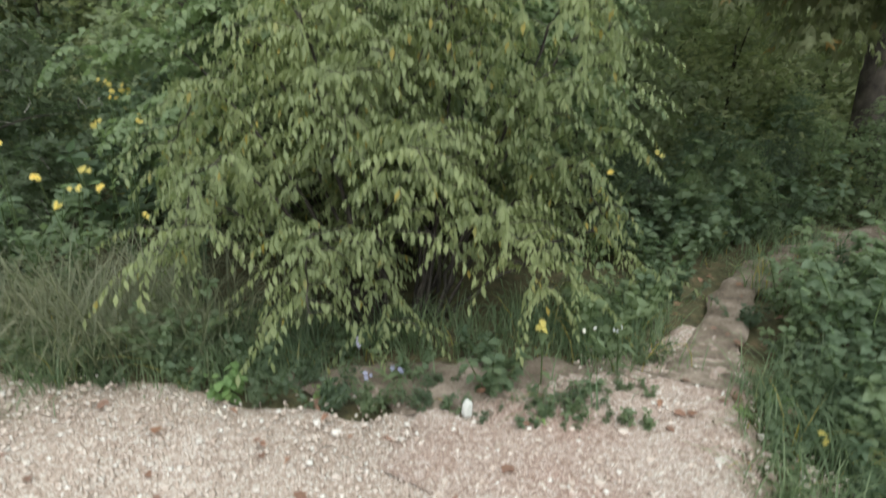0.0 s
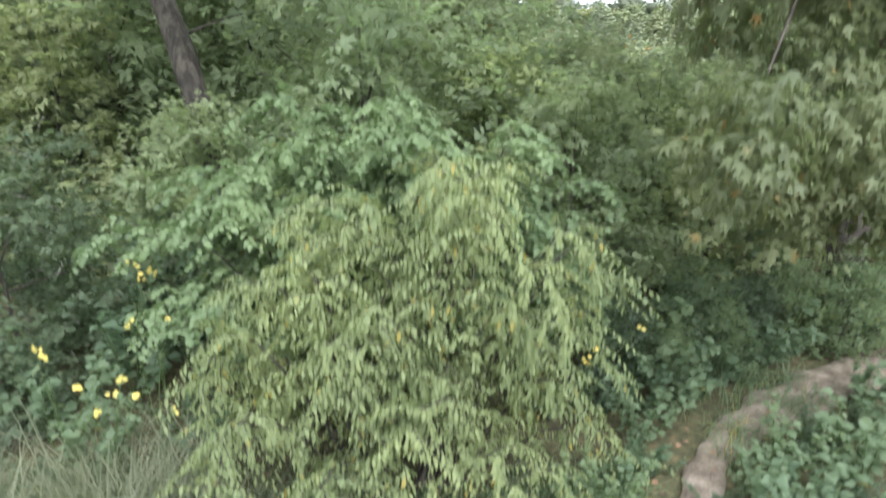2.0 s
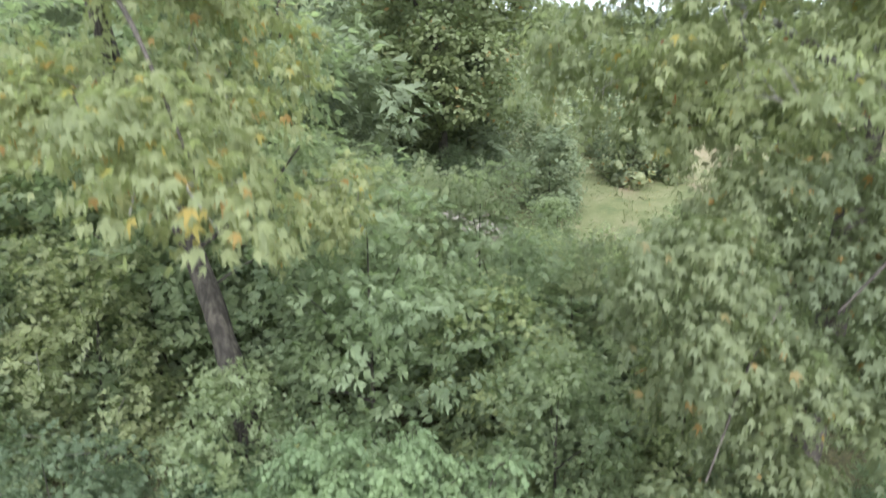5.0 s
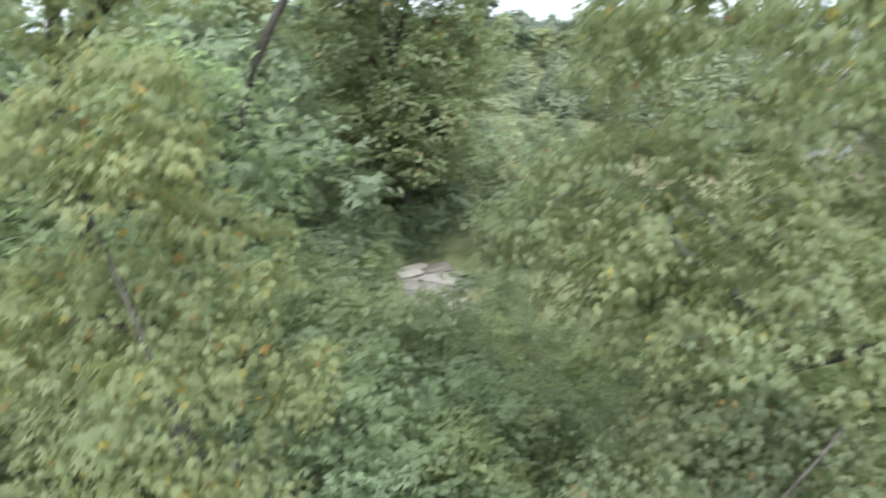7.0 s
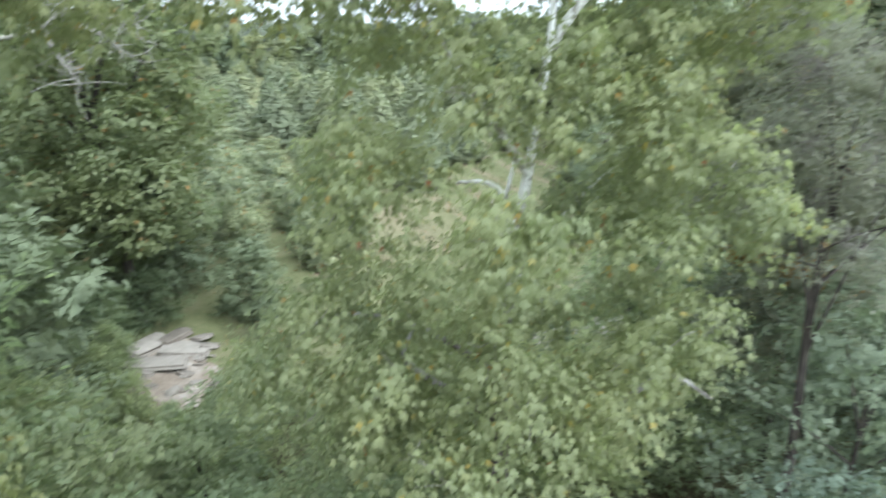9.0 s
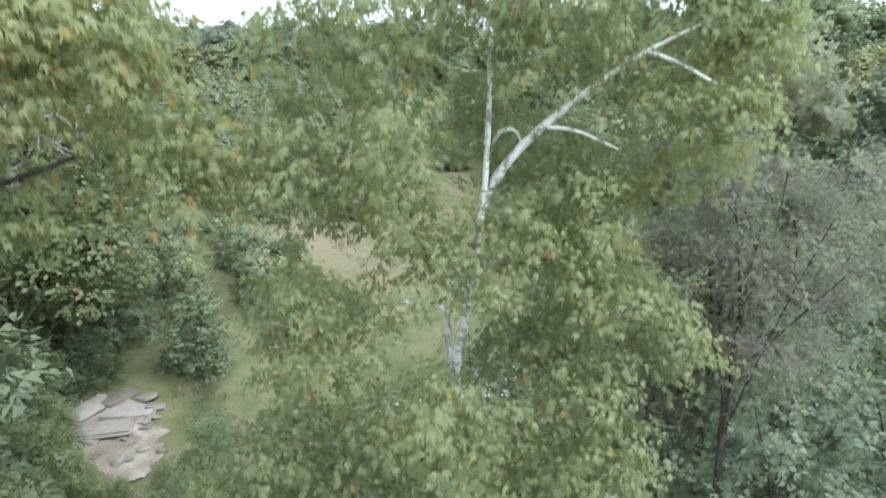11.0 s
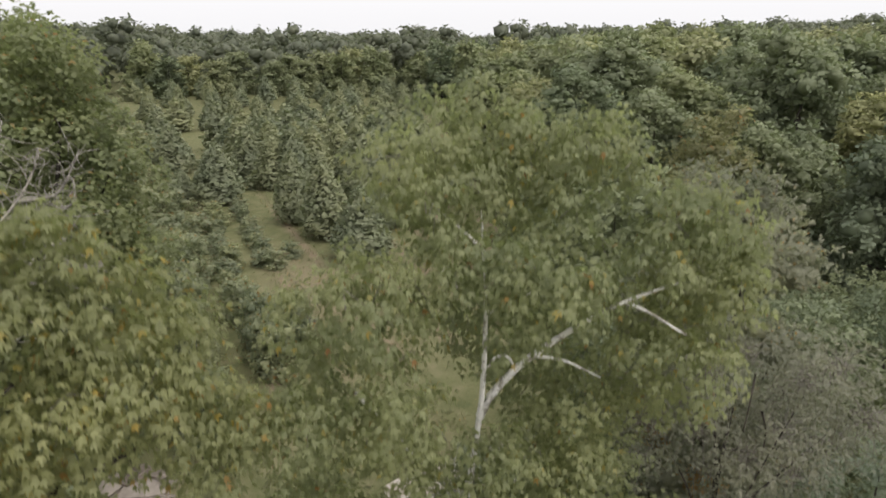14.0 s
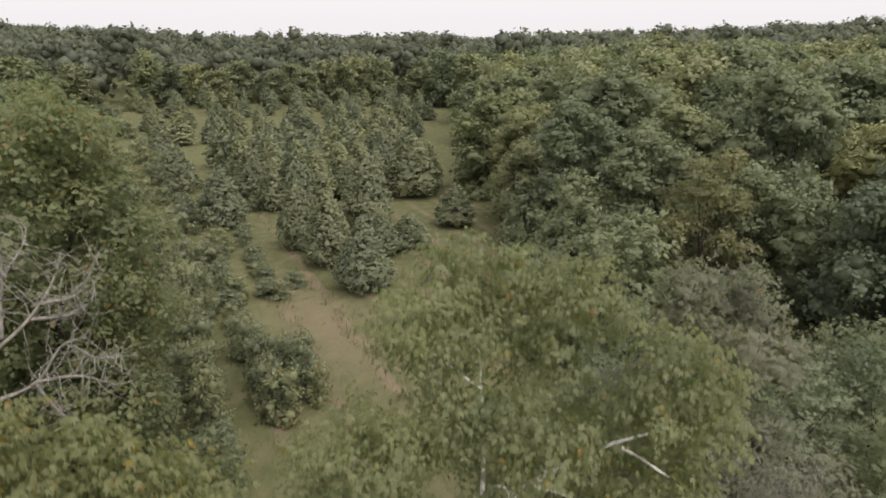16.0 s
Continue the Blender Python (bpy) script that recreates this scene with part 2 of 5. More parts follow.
M["gravel"] = gravel_material()
M["path"] = earth_material("trodden_dirt", ((0.09, 0.068, 0.052), (0.19, 0.148, 0.117), (0.34, 0.275, 0.228)), (6.0, 60.0), 0.015)
M["gravel_soil"] = gravel_material("gravelly_soil", 0.86)
M["pale_dirt"] = earth_material("pale_bank_dirt", ((0.17, 0.125, 0.09), (0.26, 0.21, 0.165), (0.4, 0.35, 0.30)), (1.6, 14.0), 0.06)


def ground_material():
    """Leaf litter under the near woods, worn grass in the field with bare rows, grass and woodland floor far off."""
    k = Nodes("ground")
    geo = k.add("ShaderNodeNewGeometry")
    pos = geo.outputs["Position"]
    sep = k.add("ShaderNodeSeparateXYZ")
    k.join(pos, sep.inputs[0])
    x, y = sep.outputs[0], sep.outputs[1]
    fine, mid, big = k.noise(pos, 14.0, 6.0, 0.7), k.noise(pos, 1.1, 5.0), k.noise(pos, 0.16, 4.0)
    litter = k.ramp(fine, [(0.35, (0.055, 0.045, 0.03)), (0.52, (0.09, 0.085, 0.045)), (0.7, (0.17, 0.115, 0.07))])
    grass = k.ramp(k.math("ADD", k.math("MULTIPLY", fine, 0.4), k.math("MULTIPLY", mid, 0.6)),
                   [(0.38, (0.082, 0.092, 0.04)), (0.5, (0.122, 0.125, 0.058)), (0.64, (0.172, 0.155, 0.088))])
    # bare, ploughed lines along the planted rows
    across = k.math("ADD", k.math("ADD", x, -1.05), k.math("MULTIPLY", y, -0.13))
    wob = k.math("ADD", across, k.math("MULTIPLY_ADD", mid, 0.7, -0.35))
    saw = k.math("PINGPONG", wob, 1.5)
    lines = k.math("MULTIPLY_ADD", saw, 1.0, k.math("MULTIPLY", big, 0.9))
    bare = k.ramp(lines, [(0.6, (1, 1, 1)), (1.35, (0, 0, 0))])
    rowzone = k.add("ShaderNodeMapRange")
    rowzone.inputs["From Min"].default_value, rowzone.inputs["From Max"].default_value = 24.0, 27.0
    k.join(k.math("MULTIPLY_ADD", mid, 3.0, y), rowzone.inputs["Value"])
    side = k.add("ShaderNodeMapRange")
    side.inputs["From Min"].default_value, side.inputs["From Max"].default_value = 0.6, 3.0
    k.join(k.math("MULTIPLY_ADD", mid, 3.0, across), side.inputs["Value"])
    end = k.ramp(k.math("MULTIPLY", y, 0.01), [(0.52, (1, 1, 1)), (0.66, (0, 0, 0))])
    worn = k.math("MULTIPLY", k.ramp(k.noise(pos, 0.5, 4.0), [(0.34, (0.25, 0.25, 0.25)), (0.54, (1.0, 1.0, 1.0))]), end)
    earth = k.ramp(fine, [(0.35, (0.165, 0.125, 0.08)), (0.65, (0.25, 0.195, 0.135))])
    f = k.math("MULTIPLY", k.math("MULTIPLY", bare, rowzone.outputs[0]), k.math("MULTIPLY", side.outputs[0], worn))
    spot = k.add("ShaderNodeVectorMath", operation="DISTANCE")
    flat = k.add("ShaderNodeVectorMath", operation="MULTIPLY")
    k.join(pos, flat.inputs[0])
    flat.inputs[1].default_value = (1.0, 0.32, 0.0)
    k.join(flat.outputs[0], spot.inputs[0])
    spot.inputs[1].default_value = (13.6, 11.0, 0.0)
    open_soil = k.ramp(k.math("MULTIPLY", k.math("MULTIPLY_ADD", big, 2.2, k.math("ADD", spot.outputs["Value"], k.math("MULTIPLY", mid, 1.6))), 0.15), [(0.30, (0.75, 0.75, 0.75)), (0.85, (0, 0, 0))])
    f = k.math("MAXIMUM", k.math("MULTIPLY", f, 0.8), open_soil)
    field = k.mix(f, grass, earth)
    dist = k.add("ShaderNodeVectorMath", operation="LENGTH")
    k.join(pos, dist.inputs[0])
    edge = k.add("ShaderNodeMapRange")
    edge.inputs["From Min"].default_value, edge.inputs["From Max"].default_value = 15.5, 18.5
    k.join(k.math("MULTIPLY_ADD", mid, 3.0, dist.outputs["Value"]), edge.inputs["Value"])
    col = k.mix(edge.outputs[0], litter, field)
    return k.finish(k.principled(col, 0.95, 0.12, fine, 0.6, 0.04))


M["ground"] = ground_material()


def water_material():
    k = Nodes("creek_water")
    p = k.add("ShaderNodeBsdfPrincipled")
    p.inputs["Base Color"].default_value = (0.05, 0.055, 0.04, 1)
    p.inputs["Roughness"].default_value = 0.08
    tex = k.add("ShaderNodeTexCoord")
    b = k.add("ShaderNodeBump")
    b.inputs["Strength"].default_value = 0.08
    k.join(k.noise(tex.outputs["Object"], 3.0), b.inputs["Height"])
    k.join(b.outputs[0], p.inputs["Normal"])
    return k.finish(p.outputs[0])


M["water"] = water_material()

# ---- building helpers ----
UP = np.array((0.0, 0.0, 1.0))


def mesh_of(name, verts, *face_sets, smooth=False, normals=None):
    """A mesh from vertex rows and arrays of faces of equal length; normals: the way that its leaf clusters face at each vertex."""
    verts = np.asarray(verts, dtype=np.float32).reshape(-1, 3)
    face_sets = [np.asarray(f, dtype=np.int32) for f in face_sets if len(f)]
    me = bpy.data.meshes.new(name)
    me.vertices.add(len(verts))
    me.vertices.foreach_set("co", verts.ravel())
    loops = np.concatenate([f.ravel() for f in face_sets])
    sizes = np.concatenate([np.full(len(f), f.shape[1], dtype=np.int32) for f in face_sets])
    starts = np.concatenate(([0], np.cumsum(sizes)[:-1])).astype(np.int32)
    me.loops.add(len(loops))
    me.loops.foreach_set("vertex_index", loops)
    me.polygons.add(len(sizes))
    me.polygons.foreach_set("loop_start", starts)
    me.polygons.foreach_set("loop_total", sizes)
    if smooth or normals is not None:
        me.polygons.foreach_set("use_smooth", np.ones(len(sizes), dtype=bool))
    me.update(calc_edges=True)
    if normals is not None:
        me.normals_split_custom_set_from_vertices(np.asarray(normals, dtype=np.float32))
    return me


def part(name, me, material, parent=None, label=""):
    me.materials.clear()
    me.materials.append(material)
    ob = new(name, me)
    if parent is not None:
        ob.parent = parent
    return tagged(ob, label)


def unit(v):
    return v / np.maximum(np.linalg.norm(v, axis=-1, keepdims=True), 1e-9)


# leaf outlines: along the leaf, across it, out of its plane
OVAL = (np.array([(0, 0, 0), (.5, 0, -.03), (1, 0, -.12), (.42, .24, .05), (.42, -.24, .05)]),
        np.array([(0, 1, 3), (1, 2, 3), (0, 4, 1), (1, 4, 2)]))
BROAD = (np.array([(0, 0, 0), (.45, 0, -.03), (1, 0, -.14), (.3, .36, .06), (.7, .26, 0), (.3, -.36, .06), (.7, -.26, 0)]),
         np.array([(0, 1, 3), (1, 4, 3), (1, 2, 4), (0, 5, 1), (1, 5, 6), (1, 6, 2)]))
LOBED = (np.array([(0, 0, 0), (.42, 0, -.05), (.08, .34, .02), (.42, .46, -.03), (.74, .30, .02), (1.0, 0, -.14), (.74, -.30, .02), (.42, -.46, -.03), (.08, -.34, .02)]),
         np.array([(0, 1, 2), (2, 1, 3), (3, 1, 4), (4, 1, 5), (5, 1, 6), (6, 1, 7), (7, 1, 8), (8, 1, 0)]))
STAR = (np.array([(0, 0, 0), (.36, .13, .03), (.36, -.13, .03), (1, 0, -.16), (.58, .44, -.08), (.58, -.44, -.08), (.02, .2, 0), (.02, -.2, 0)]),
        np.array([(0, 2, 1), (1, 2, 3), (0, 1, 4), (0, 5, 2), (0, 4, 6), (0, 7, 5)]))
SLIM = (np.array([(0, 0, 0), (.5, 0, -.03), (1, 0, -.12), (.45, .19, .05), (.45, -.19, .05)]), OVAL[1])
TUFT = (np.array([(0, 0, 0), (.42, .36, .12), (1, 0, -.1), (.58, -.36, .12)]), np.array([(0, 2, 1), (0, 3, 2)]))

# a sprig of three or four slim leaves, for foliage some way off
SPRIG = (np.array([(0, 0, 0), (.62, .10, .10), (.34, .34, .04), (.12, -.05, .05), (.78, -.12, -.05), (.45, .13, .09), (.05, 0, 0), (.66, -.42, -.04), (.28, -.36, .10), (.4, 0, .06), (1.05, .1, -.12), (.75, .36, .05)]),
         np.array([(0, 1, 2), (3, 4, 5), (6, 8, 7), (9, 10, 11)]))
SPRIG_3 = (SPRIG[0][:9] * (1.12, 1.15, 1), SPRIG[1][:3])


def leaf_verts(outline, at, tip, face, size):
    """Vertices and faces of leaves at given points, with their tip and face directions and sizes."""
    tv, tf = outline
    tip = unit(tip)
    cross = unit(np.cross(face, tip))
    out = np.cross(tip, cross)
    v = (at[:, None] + size[:, None, None] * (tv[None, :, 0:1] * tip[:, None] + tv[None, :, 1:2] * cross[:, None] + tv[None, :, 2:3] * out[:, None]))
    f = tf[None] + (np.arange(len(at)) * len(tv))[:, None, None]
    return v.reshape(-1, 3), f.reshape(-1, tf.shape[1])


def tube(points, radii, sides=8, rough=0.0, rng=None):
    """Vertices and faces of a tapering round limb along points, closed at its tip."""
    p = np.asarray(points, dtype=float)
    r = np.interp(np.linspace(0, 1, len(p)), np.linspace(0, 1, len(radii)), radii)
    d = unit(np.gradient(p, axis=0))
    ref = np.where(np.abs(d[:, 2:3]) > 0.9, np.array([[1.0, 0, 0]]), np.array([[0, 0, 1.0]]))
    a = unit(np.cross(d, ref))
    b = np.cross(d, a)
    ang = np.linspace(0, 2 * np.pi, sides, endpoint=False)
    ring = np.cos(ang)[None, :, None] * a[:, None] + np.sin(ang)[None, :, None] * b[:, None]
    wob = 1.0 if rng is None else 1 + rough * rng.normal(size=(len(p), sides, 1))
    v = (p[:, None] + ring * r[:, None, None] * wob).reshape(-1, 3)
    i = np.arange(len(p) - 1)[:, None] * sides
    j = np.arange(sides)[None]
    k = (j + 1) % sides
    f = np.stack((i + j, i + k, i + sides + k, i + sides + j), -1).reshape(-1, 4)
    return v, f


def curve(points, n):
    """A smooth line through points (Catmull-Rom)."""
    p = np.asarray(points, dtype=float)
    p = np.concatenate((2 * p[:1] - p[1:2], p, 2 * p[-1:] - p[-2:-1]))
    out = []
    for s in np.linspace(0, len(p) - 3 - 1e-6, n):
        i, u = int(s), s - int(s)
        a, b, c, d = p[i:i + 4]
        out.append(0.5 * (2 * b + (c - a) * u + (2 * a - 5 * b + 4 * c - d) * u * u + (3 * b - a - 3 * c + d) * u ** 3))
    return np.array(out)


def merged(pieces):
    vs, fs, n = [], [], 0
    for v, f in pieces:
        vs.append(v)
        fs.append(f + n)
        n += len(v)
    return np.concatenate(vs), np.concatenate(fs)


def limb_mesh(name, points, radii, sides=9, n=14, rng=None):
    v, f = tube(curve(points, n), radii, sides, 0.06, rng)
    return mesh_of(name, v, f, smooth=True)


def boughs(rng, lobes, k, share=0.45, up=0.35):
    """Each lobe of a crown broken into k smaller, overlapping boughs round its outside."""
    out = []
    for x, y, z, rx, ry, rz in lobes:
        d = unit(rng.normal(size=(k, 3)) + UP * up)
        for _ in range(8):
            gap = d[:, None] - d[None]
            d = unit(d + 0.12 * (gap / np.maximum((gap ** 2).sum(-1, keepdims=True), 0.05)).sum(1) / k * 4 + UP * 0.04)
        for e, q in zip(d, share * (0.7 + 0.6 * rng.random(k))):
            out.append((x + rx * e[0] * 0.64, y + ry * e[1] * 0.64, z + rz * e[2] * 0.64, rx * q, ry * q, rz * q))
    return out


def spray_centres(rng, lobes, n, shell=0.5):
    """Points on the outside of a crown made of lobes (x, y, z, rx, ry, rz), none of them deep inside a neighbour, with the way outwards."""
    lobes = np.asarray(lobes, dtype=float)
    w = lobes[:, 3] * lobes[:, 4] + lobes[:, 3] * lobes[:, 5] + lobes[:, 4] * lobes[:, 5]
    m = int(n * 1.9)
    pick = rng.choice(len(lobes), m, p=w / w.sum())
    d = unit(rng.normal(size=(m, 3)) + UP * 0.3)
    rad = shell + (1.06 - shell) * rng.random((m, 1)) ** 0.55
    c = lobes[pick, :3] + lobes[pick, 3:] * d * rad
    deep = np.zeros(m, dtype=bool)
    for lobe in lobes:
        deep |= (((c - lobe[:3]) / (lobe[3:] * 0.72)) ** 2).sum(1) < 1
    keep = np.flatnonzero(~deep | (rng.random(m) < 0.12))[:n]
    return c[keep], d[keep], pick[keep]


def leaf_places(rng, lobes, sprays, leaves, size, spread=0.25, droop=0.3, up=0.9, shell=0.5, floor=None, out_w=0.55, jitter=0.42):
    """Leaves in two ranks along short sprays that stand out of a crown: places, tip and face directions, sizes; and the spray centres."""
    c, d, pick = spray_centres(rng, lobes, sprays, shell)
    if floor is not None:
        keep = c[:, 2] > floor
        c, d, pick = c[keep], d[keep], pick[keep]
    n = len(c) * leaves
    way = unit(d * (1, 1, 0.6) + rng.normal(size=d.shape) * 0.4 - UP * droop * 0.4)
    side = unit(np.cross(way, UP + rng.normal(size=d.shape) * 0.3))
    rank = np.where(np.arange(leaves) % 2, 1.0, -1.0)[None, :, None]
    along = (np.arange(leaves)[None, :, None] + rng.random((len(c), leaves, 1))) / leaves - 0.35
    at = (c[:, None] + way[:, None] * along * spread * 2 + side[:, None] * rank * spread * 0.22 + rng.normal(size=(len(c), leaves, 3)) * spread * 0.2).reshape(n, 3)
    lean = (side[:, None] * rank).reshape(n, 3)
    tip = unit(np.repeat(way, leaves, 0) * 0.6 + lean * 0.55 + rng.normal(size=(n, 3)) * 0.3 - UP * droop)
    face = unit(UP * up + np.repeat(d, leaves, 0) * out_w + rng.normal(size=(n, 3)) * jitter)
    s = size * (0.65 + 0.7 * rng.random(n))
    return at, tip, face, s, c, pick, np.repeat(d, leaves, 0)


def foliage(rng, lobes, sprays, leaves, size, outline, *rest, soft=0.0):
    """Leaves in sprays round the points of a crown. Returns vertices, faces and normals, and the spray centres. soft: how far the leaves share the way that their bough faces."""
    at, tip, face, s, c, pick, out = leaf_places(rng, lobes, sprays, leaves, size, *rest)
    v, f = leaf_verts(outline, at, tip, face, s)
    return v, f, np.repeat(unit(out * soft + face * (1 - soft)), len(outline[0]), 0), c, pick


def twig_set(rng, lobes, centres, pick, share, radius, sides=3):
    """Thin twigs from the middle of each lobe out to some of its sprays."""
    lobes = np.asarray(lobes, dtype=float)
    pieces = []
    for i in np.flatnonzero(rng.random(len(centres)) < share):
        a = lobes[pick[i], :3] + rng.normal(size=3) * 0.1
        b = centres[i]
        m = (a + b) / 2 + (0, 0, 0.12 * np.linalg.norm(b - a)) + rng.normal(size=3) * 0.06
        pieces.append(tube(curve((a, m, b), 5), (radius, radius * 0.35), sides))
    return merged(pieces)


def ball(level):
    bm = bmesh.new()
    bmesh.ops.create_icosphere(bm, subdivisions=level, radius=1.0)
    v = np.array([p.co[:] for p in bm.verts])
    f = np.array([[p.index for p in face.verts] for face in bm.faces])
    bm.free()
    return v, f


BALL = ball(1)


def inner_mass(rng, lobe, scale):
    """The dense, lumpy inside of a far bough, which its leaves stand out from."""
    v, f = BALL
    bump = 1 + 0.16 * rng.normal(size=(len(v), 1))
    return np.asarray(lobe[:3]) + v * bump * np.asarray(lobe[3:]) * scale, f, v


def ground_height(x, y):
    """Flat by the road, a low bench beyond the first trees, the flat field, then wooded hills to the horizon."""
    x, y = np.asarray(x, dtype=float), np.asarray(y, dtype=float)
    r = np.hypot(x, y)

    def step(a, b, v):
        u = np.clip((v - a) / (b - a), 0, 1)
        return u * u * (3 - 2 * u)
    h = -0.55 * step(11, 15, r) * (1 - step(20, 25, r)) * step(2, 8, y)
    h = h - 1.6 * np.exp(-(((x - 30) / 6) ** 2 + ((y - 16) / 3.5) ** 2))
    az = np.degrees(np.arctan2(x, y))
    lift = 22 * np.exp(-(((az + 8) / 14) ** 2)) + 19 * np.exp(-(((az - 66) / 15) ** 2))
    h = h + lift * step(260, 900, r) + 3 * step(60, 200, r) * np.sin(x / 61) * np.cos(y / 73) * step(160, 400, r)
    h = h + step(1000, 2600, r) * (1 + 4 * np.sin(az / 5.0))
    return h


# ---- ground ----
radii = np.concatenate((np.linspace(0, 40, 90), np.geomspace(41, 4600, 90)))
turns = np.linspace(0, 2 * np.pi, 241)[:-1]
gx, gy = radii[:, None] * np.sin(turns)[None], radii[:, None] * np.cos(turns)[None]
rough = np.random.default_rng(3).normal(size=gx.shape) * 0.015 * (np.abs(gy + 0.235 * gx - 0.42) > 2.6) * (radii[:, None] > 3.2)
gv = np.stack((gx, gy, ground_height(gx, gy) + rough), -1).reshape(-1, 3)
gi, gj = np.arange(len(radii) - 1)[:, None] * 240, np.arange(240)[None]
gk = (gj + 1) % 240
gf = np.stack((gi + gj, gi + 240 + gj, gi + 240 + gk, gi + gk), -1).reshape(-1, 4)
tagged(part("ground", mesh_of("ground", gv, gf, smooth=True), M["ground"]), "leaf litter, worn field grass and distant hills", "ground", kind="structure")


def strip(name, centre, widths, z, mat, n=60, ragged=0.06, seed=0, crown=0.0):
    """A ragged-edged strip of ground along a line, laid just over the ground sheet."""
    rng = np.random.default_rng(seed)
    p = curve([(*c, 0) for c in centre], n)
    w = np.interp(np.linspace(0, 1, n), np.linspace(0, 1, len(widths)), widths)
    d = unit(np.gradient(p, axis=0))
    side = np.stack((d[:, 1], -d[:, 0], np.zeros(n)), -1)
    cols = np.linspace(-1, 1, 9)
    edge = rng.normal(size=(n, 2))
    for _ in range(3):
        edge = (np.roll(edge, 1, 0) + edge + np.roll(edge, -1, 0)) / 3
    edge = 1 + 2.2 * ragged * edge / np.maximum(w[:, None], 0.3)
    v = []
    for i in range(n):
        for c in cols:
            q = p[i] + side[i] * w[i] * c * (edge[i, 0] if c < 0 else edge[i, 1])
            v.append((q[0], q[1], float(ground_height(q[0], q[1])) + z + crown * (1 - c * c) - (0.03 if abs(c) == 1 else 0) + 0.004 * rng.normal()))
    i, j = np.arange(n - 1)[:, None] * 9, np.arange(8)[None]
    f = np.stack((i + j, i + 9 + j, i + 10 + j, i + 1 + j), -1).reshape(-1, 4)
    return mesh_of(name, v, f, smooth=True)


road = tagged(part("gravel_road", strip("gravel_road", [(-40, 9.2), (-12, 3.4), (-2.2, 0.95), (0, 0.42), (1.2, 0.12), (12, -2.4), (40, -8)],
                                        (1.9, 1.9, 1.9, 1.95, 1.9, 1.9, 1.9), 0.045, M["gravel"], 240, 0.05, 1), M["gravel"]),
              "pale pinkish limestone gravel road", "road", kind="structure")
path = tagged(part("footpath", strip("footpath", [(1.2, 2.66), (1.5, 3.2), (1.9, 3.85), (2.4, 4.35), (3.1, 4.8), (3.9, 5.25), (6.5, 6.0), (10, 6.6)],
                                     (0.22, 0.13, 0.12, 0.19, 0.24, 0.25, 0.24, 0.2), 0.058, M["path"], 110, 0.04, 2), M["path"]),
              "narrow trodden dirt footpath leading into the woods", "path", kind="structure")
tagged(part("gravel_apron", strip("gravel_apron", [(0.3, 1.7), (0.62, 2.2), (1.0, 2.6), (1.28, 3.0), (1.42, 3.3)], (0.82, 0.74, 0.4, 0.2, 0.1), 0.053, M["gravel_soil"], 70, 0.03, 9), M["gravel_soil"]),
       "pinkish gravelly soil where the footpath meets the road", "path", kind="structure")
tagged(part("soil_patch", strip("soil_patch", [(-0.75, 2.78), (-0.3, 2.72), (0.2, 2.66), (0.6, 2.68), (1.0, 2.86)], (0.06, 0.2, 0.28, 0.3, 0.15), 0.051, M["path"], 60, 0.06, 12), M["path"]),
       "bare brown soil with leaf litter at the road edge", "ground", kind="structure")
tagged(part("bank", strip("bank", [(0.9, 17.6), (0.9, 18.5), (0.85, 19.6), (0.8, 21.0), (0.8, 22.3)], (0.3, 1.0, 1.3, 1.25, 0.5), 0.05, M["pale_dirt"], 60, 0.15, 5), M["pale_dirt"]),
       "bare pale dirt bank with flat stone", "bank", kind="structure")
M["pale_gravel"] = earth_material("pale_creek_gravel", ((0.3, 0.26, 0.21), (0.45, 0.4, 0.34), (0.6, 0.55, 0.48)), (1.6, 14.0), 0.05)
tagged(part("gravel_bar", strip("gravel_bar", [(8.4, 17.0), (10.5, 16.4), (12.4, 16.2), (14.4, 16.3), (16, 16.4)], (0.3, 0.7, 0.9, 0.8, 0.4), 0.05, M["pale_gravel"], 50, 0.15, 6), M["pale_gravel"]),
       "pale gravel bar beside the grass", "bank", kind="structure")
wa = np.linspace(0, 2 * np.pi, 41)[:-1]
tagged(part("creek_water", mesh_of("creek_water", np.stack((30 + 5.0 * np.cos(wa), 16 + 2.4 * np.sin(wa), np.full(40, -1.05)), -1), np.arange(40)[None]), M["water"]),
       "still creek water under the trees", "creek", kind="structure")

# ---- trees ----


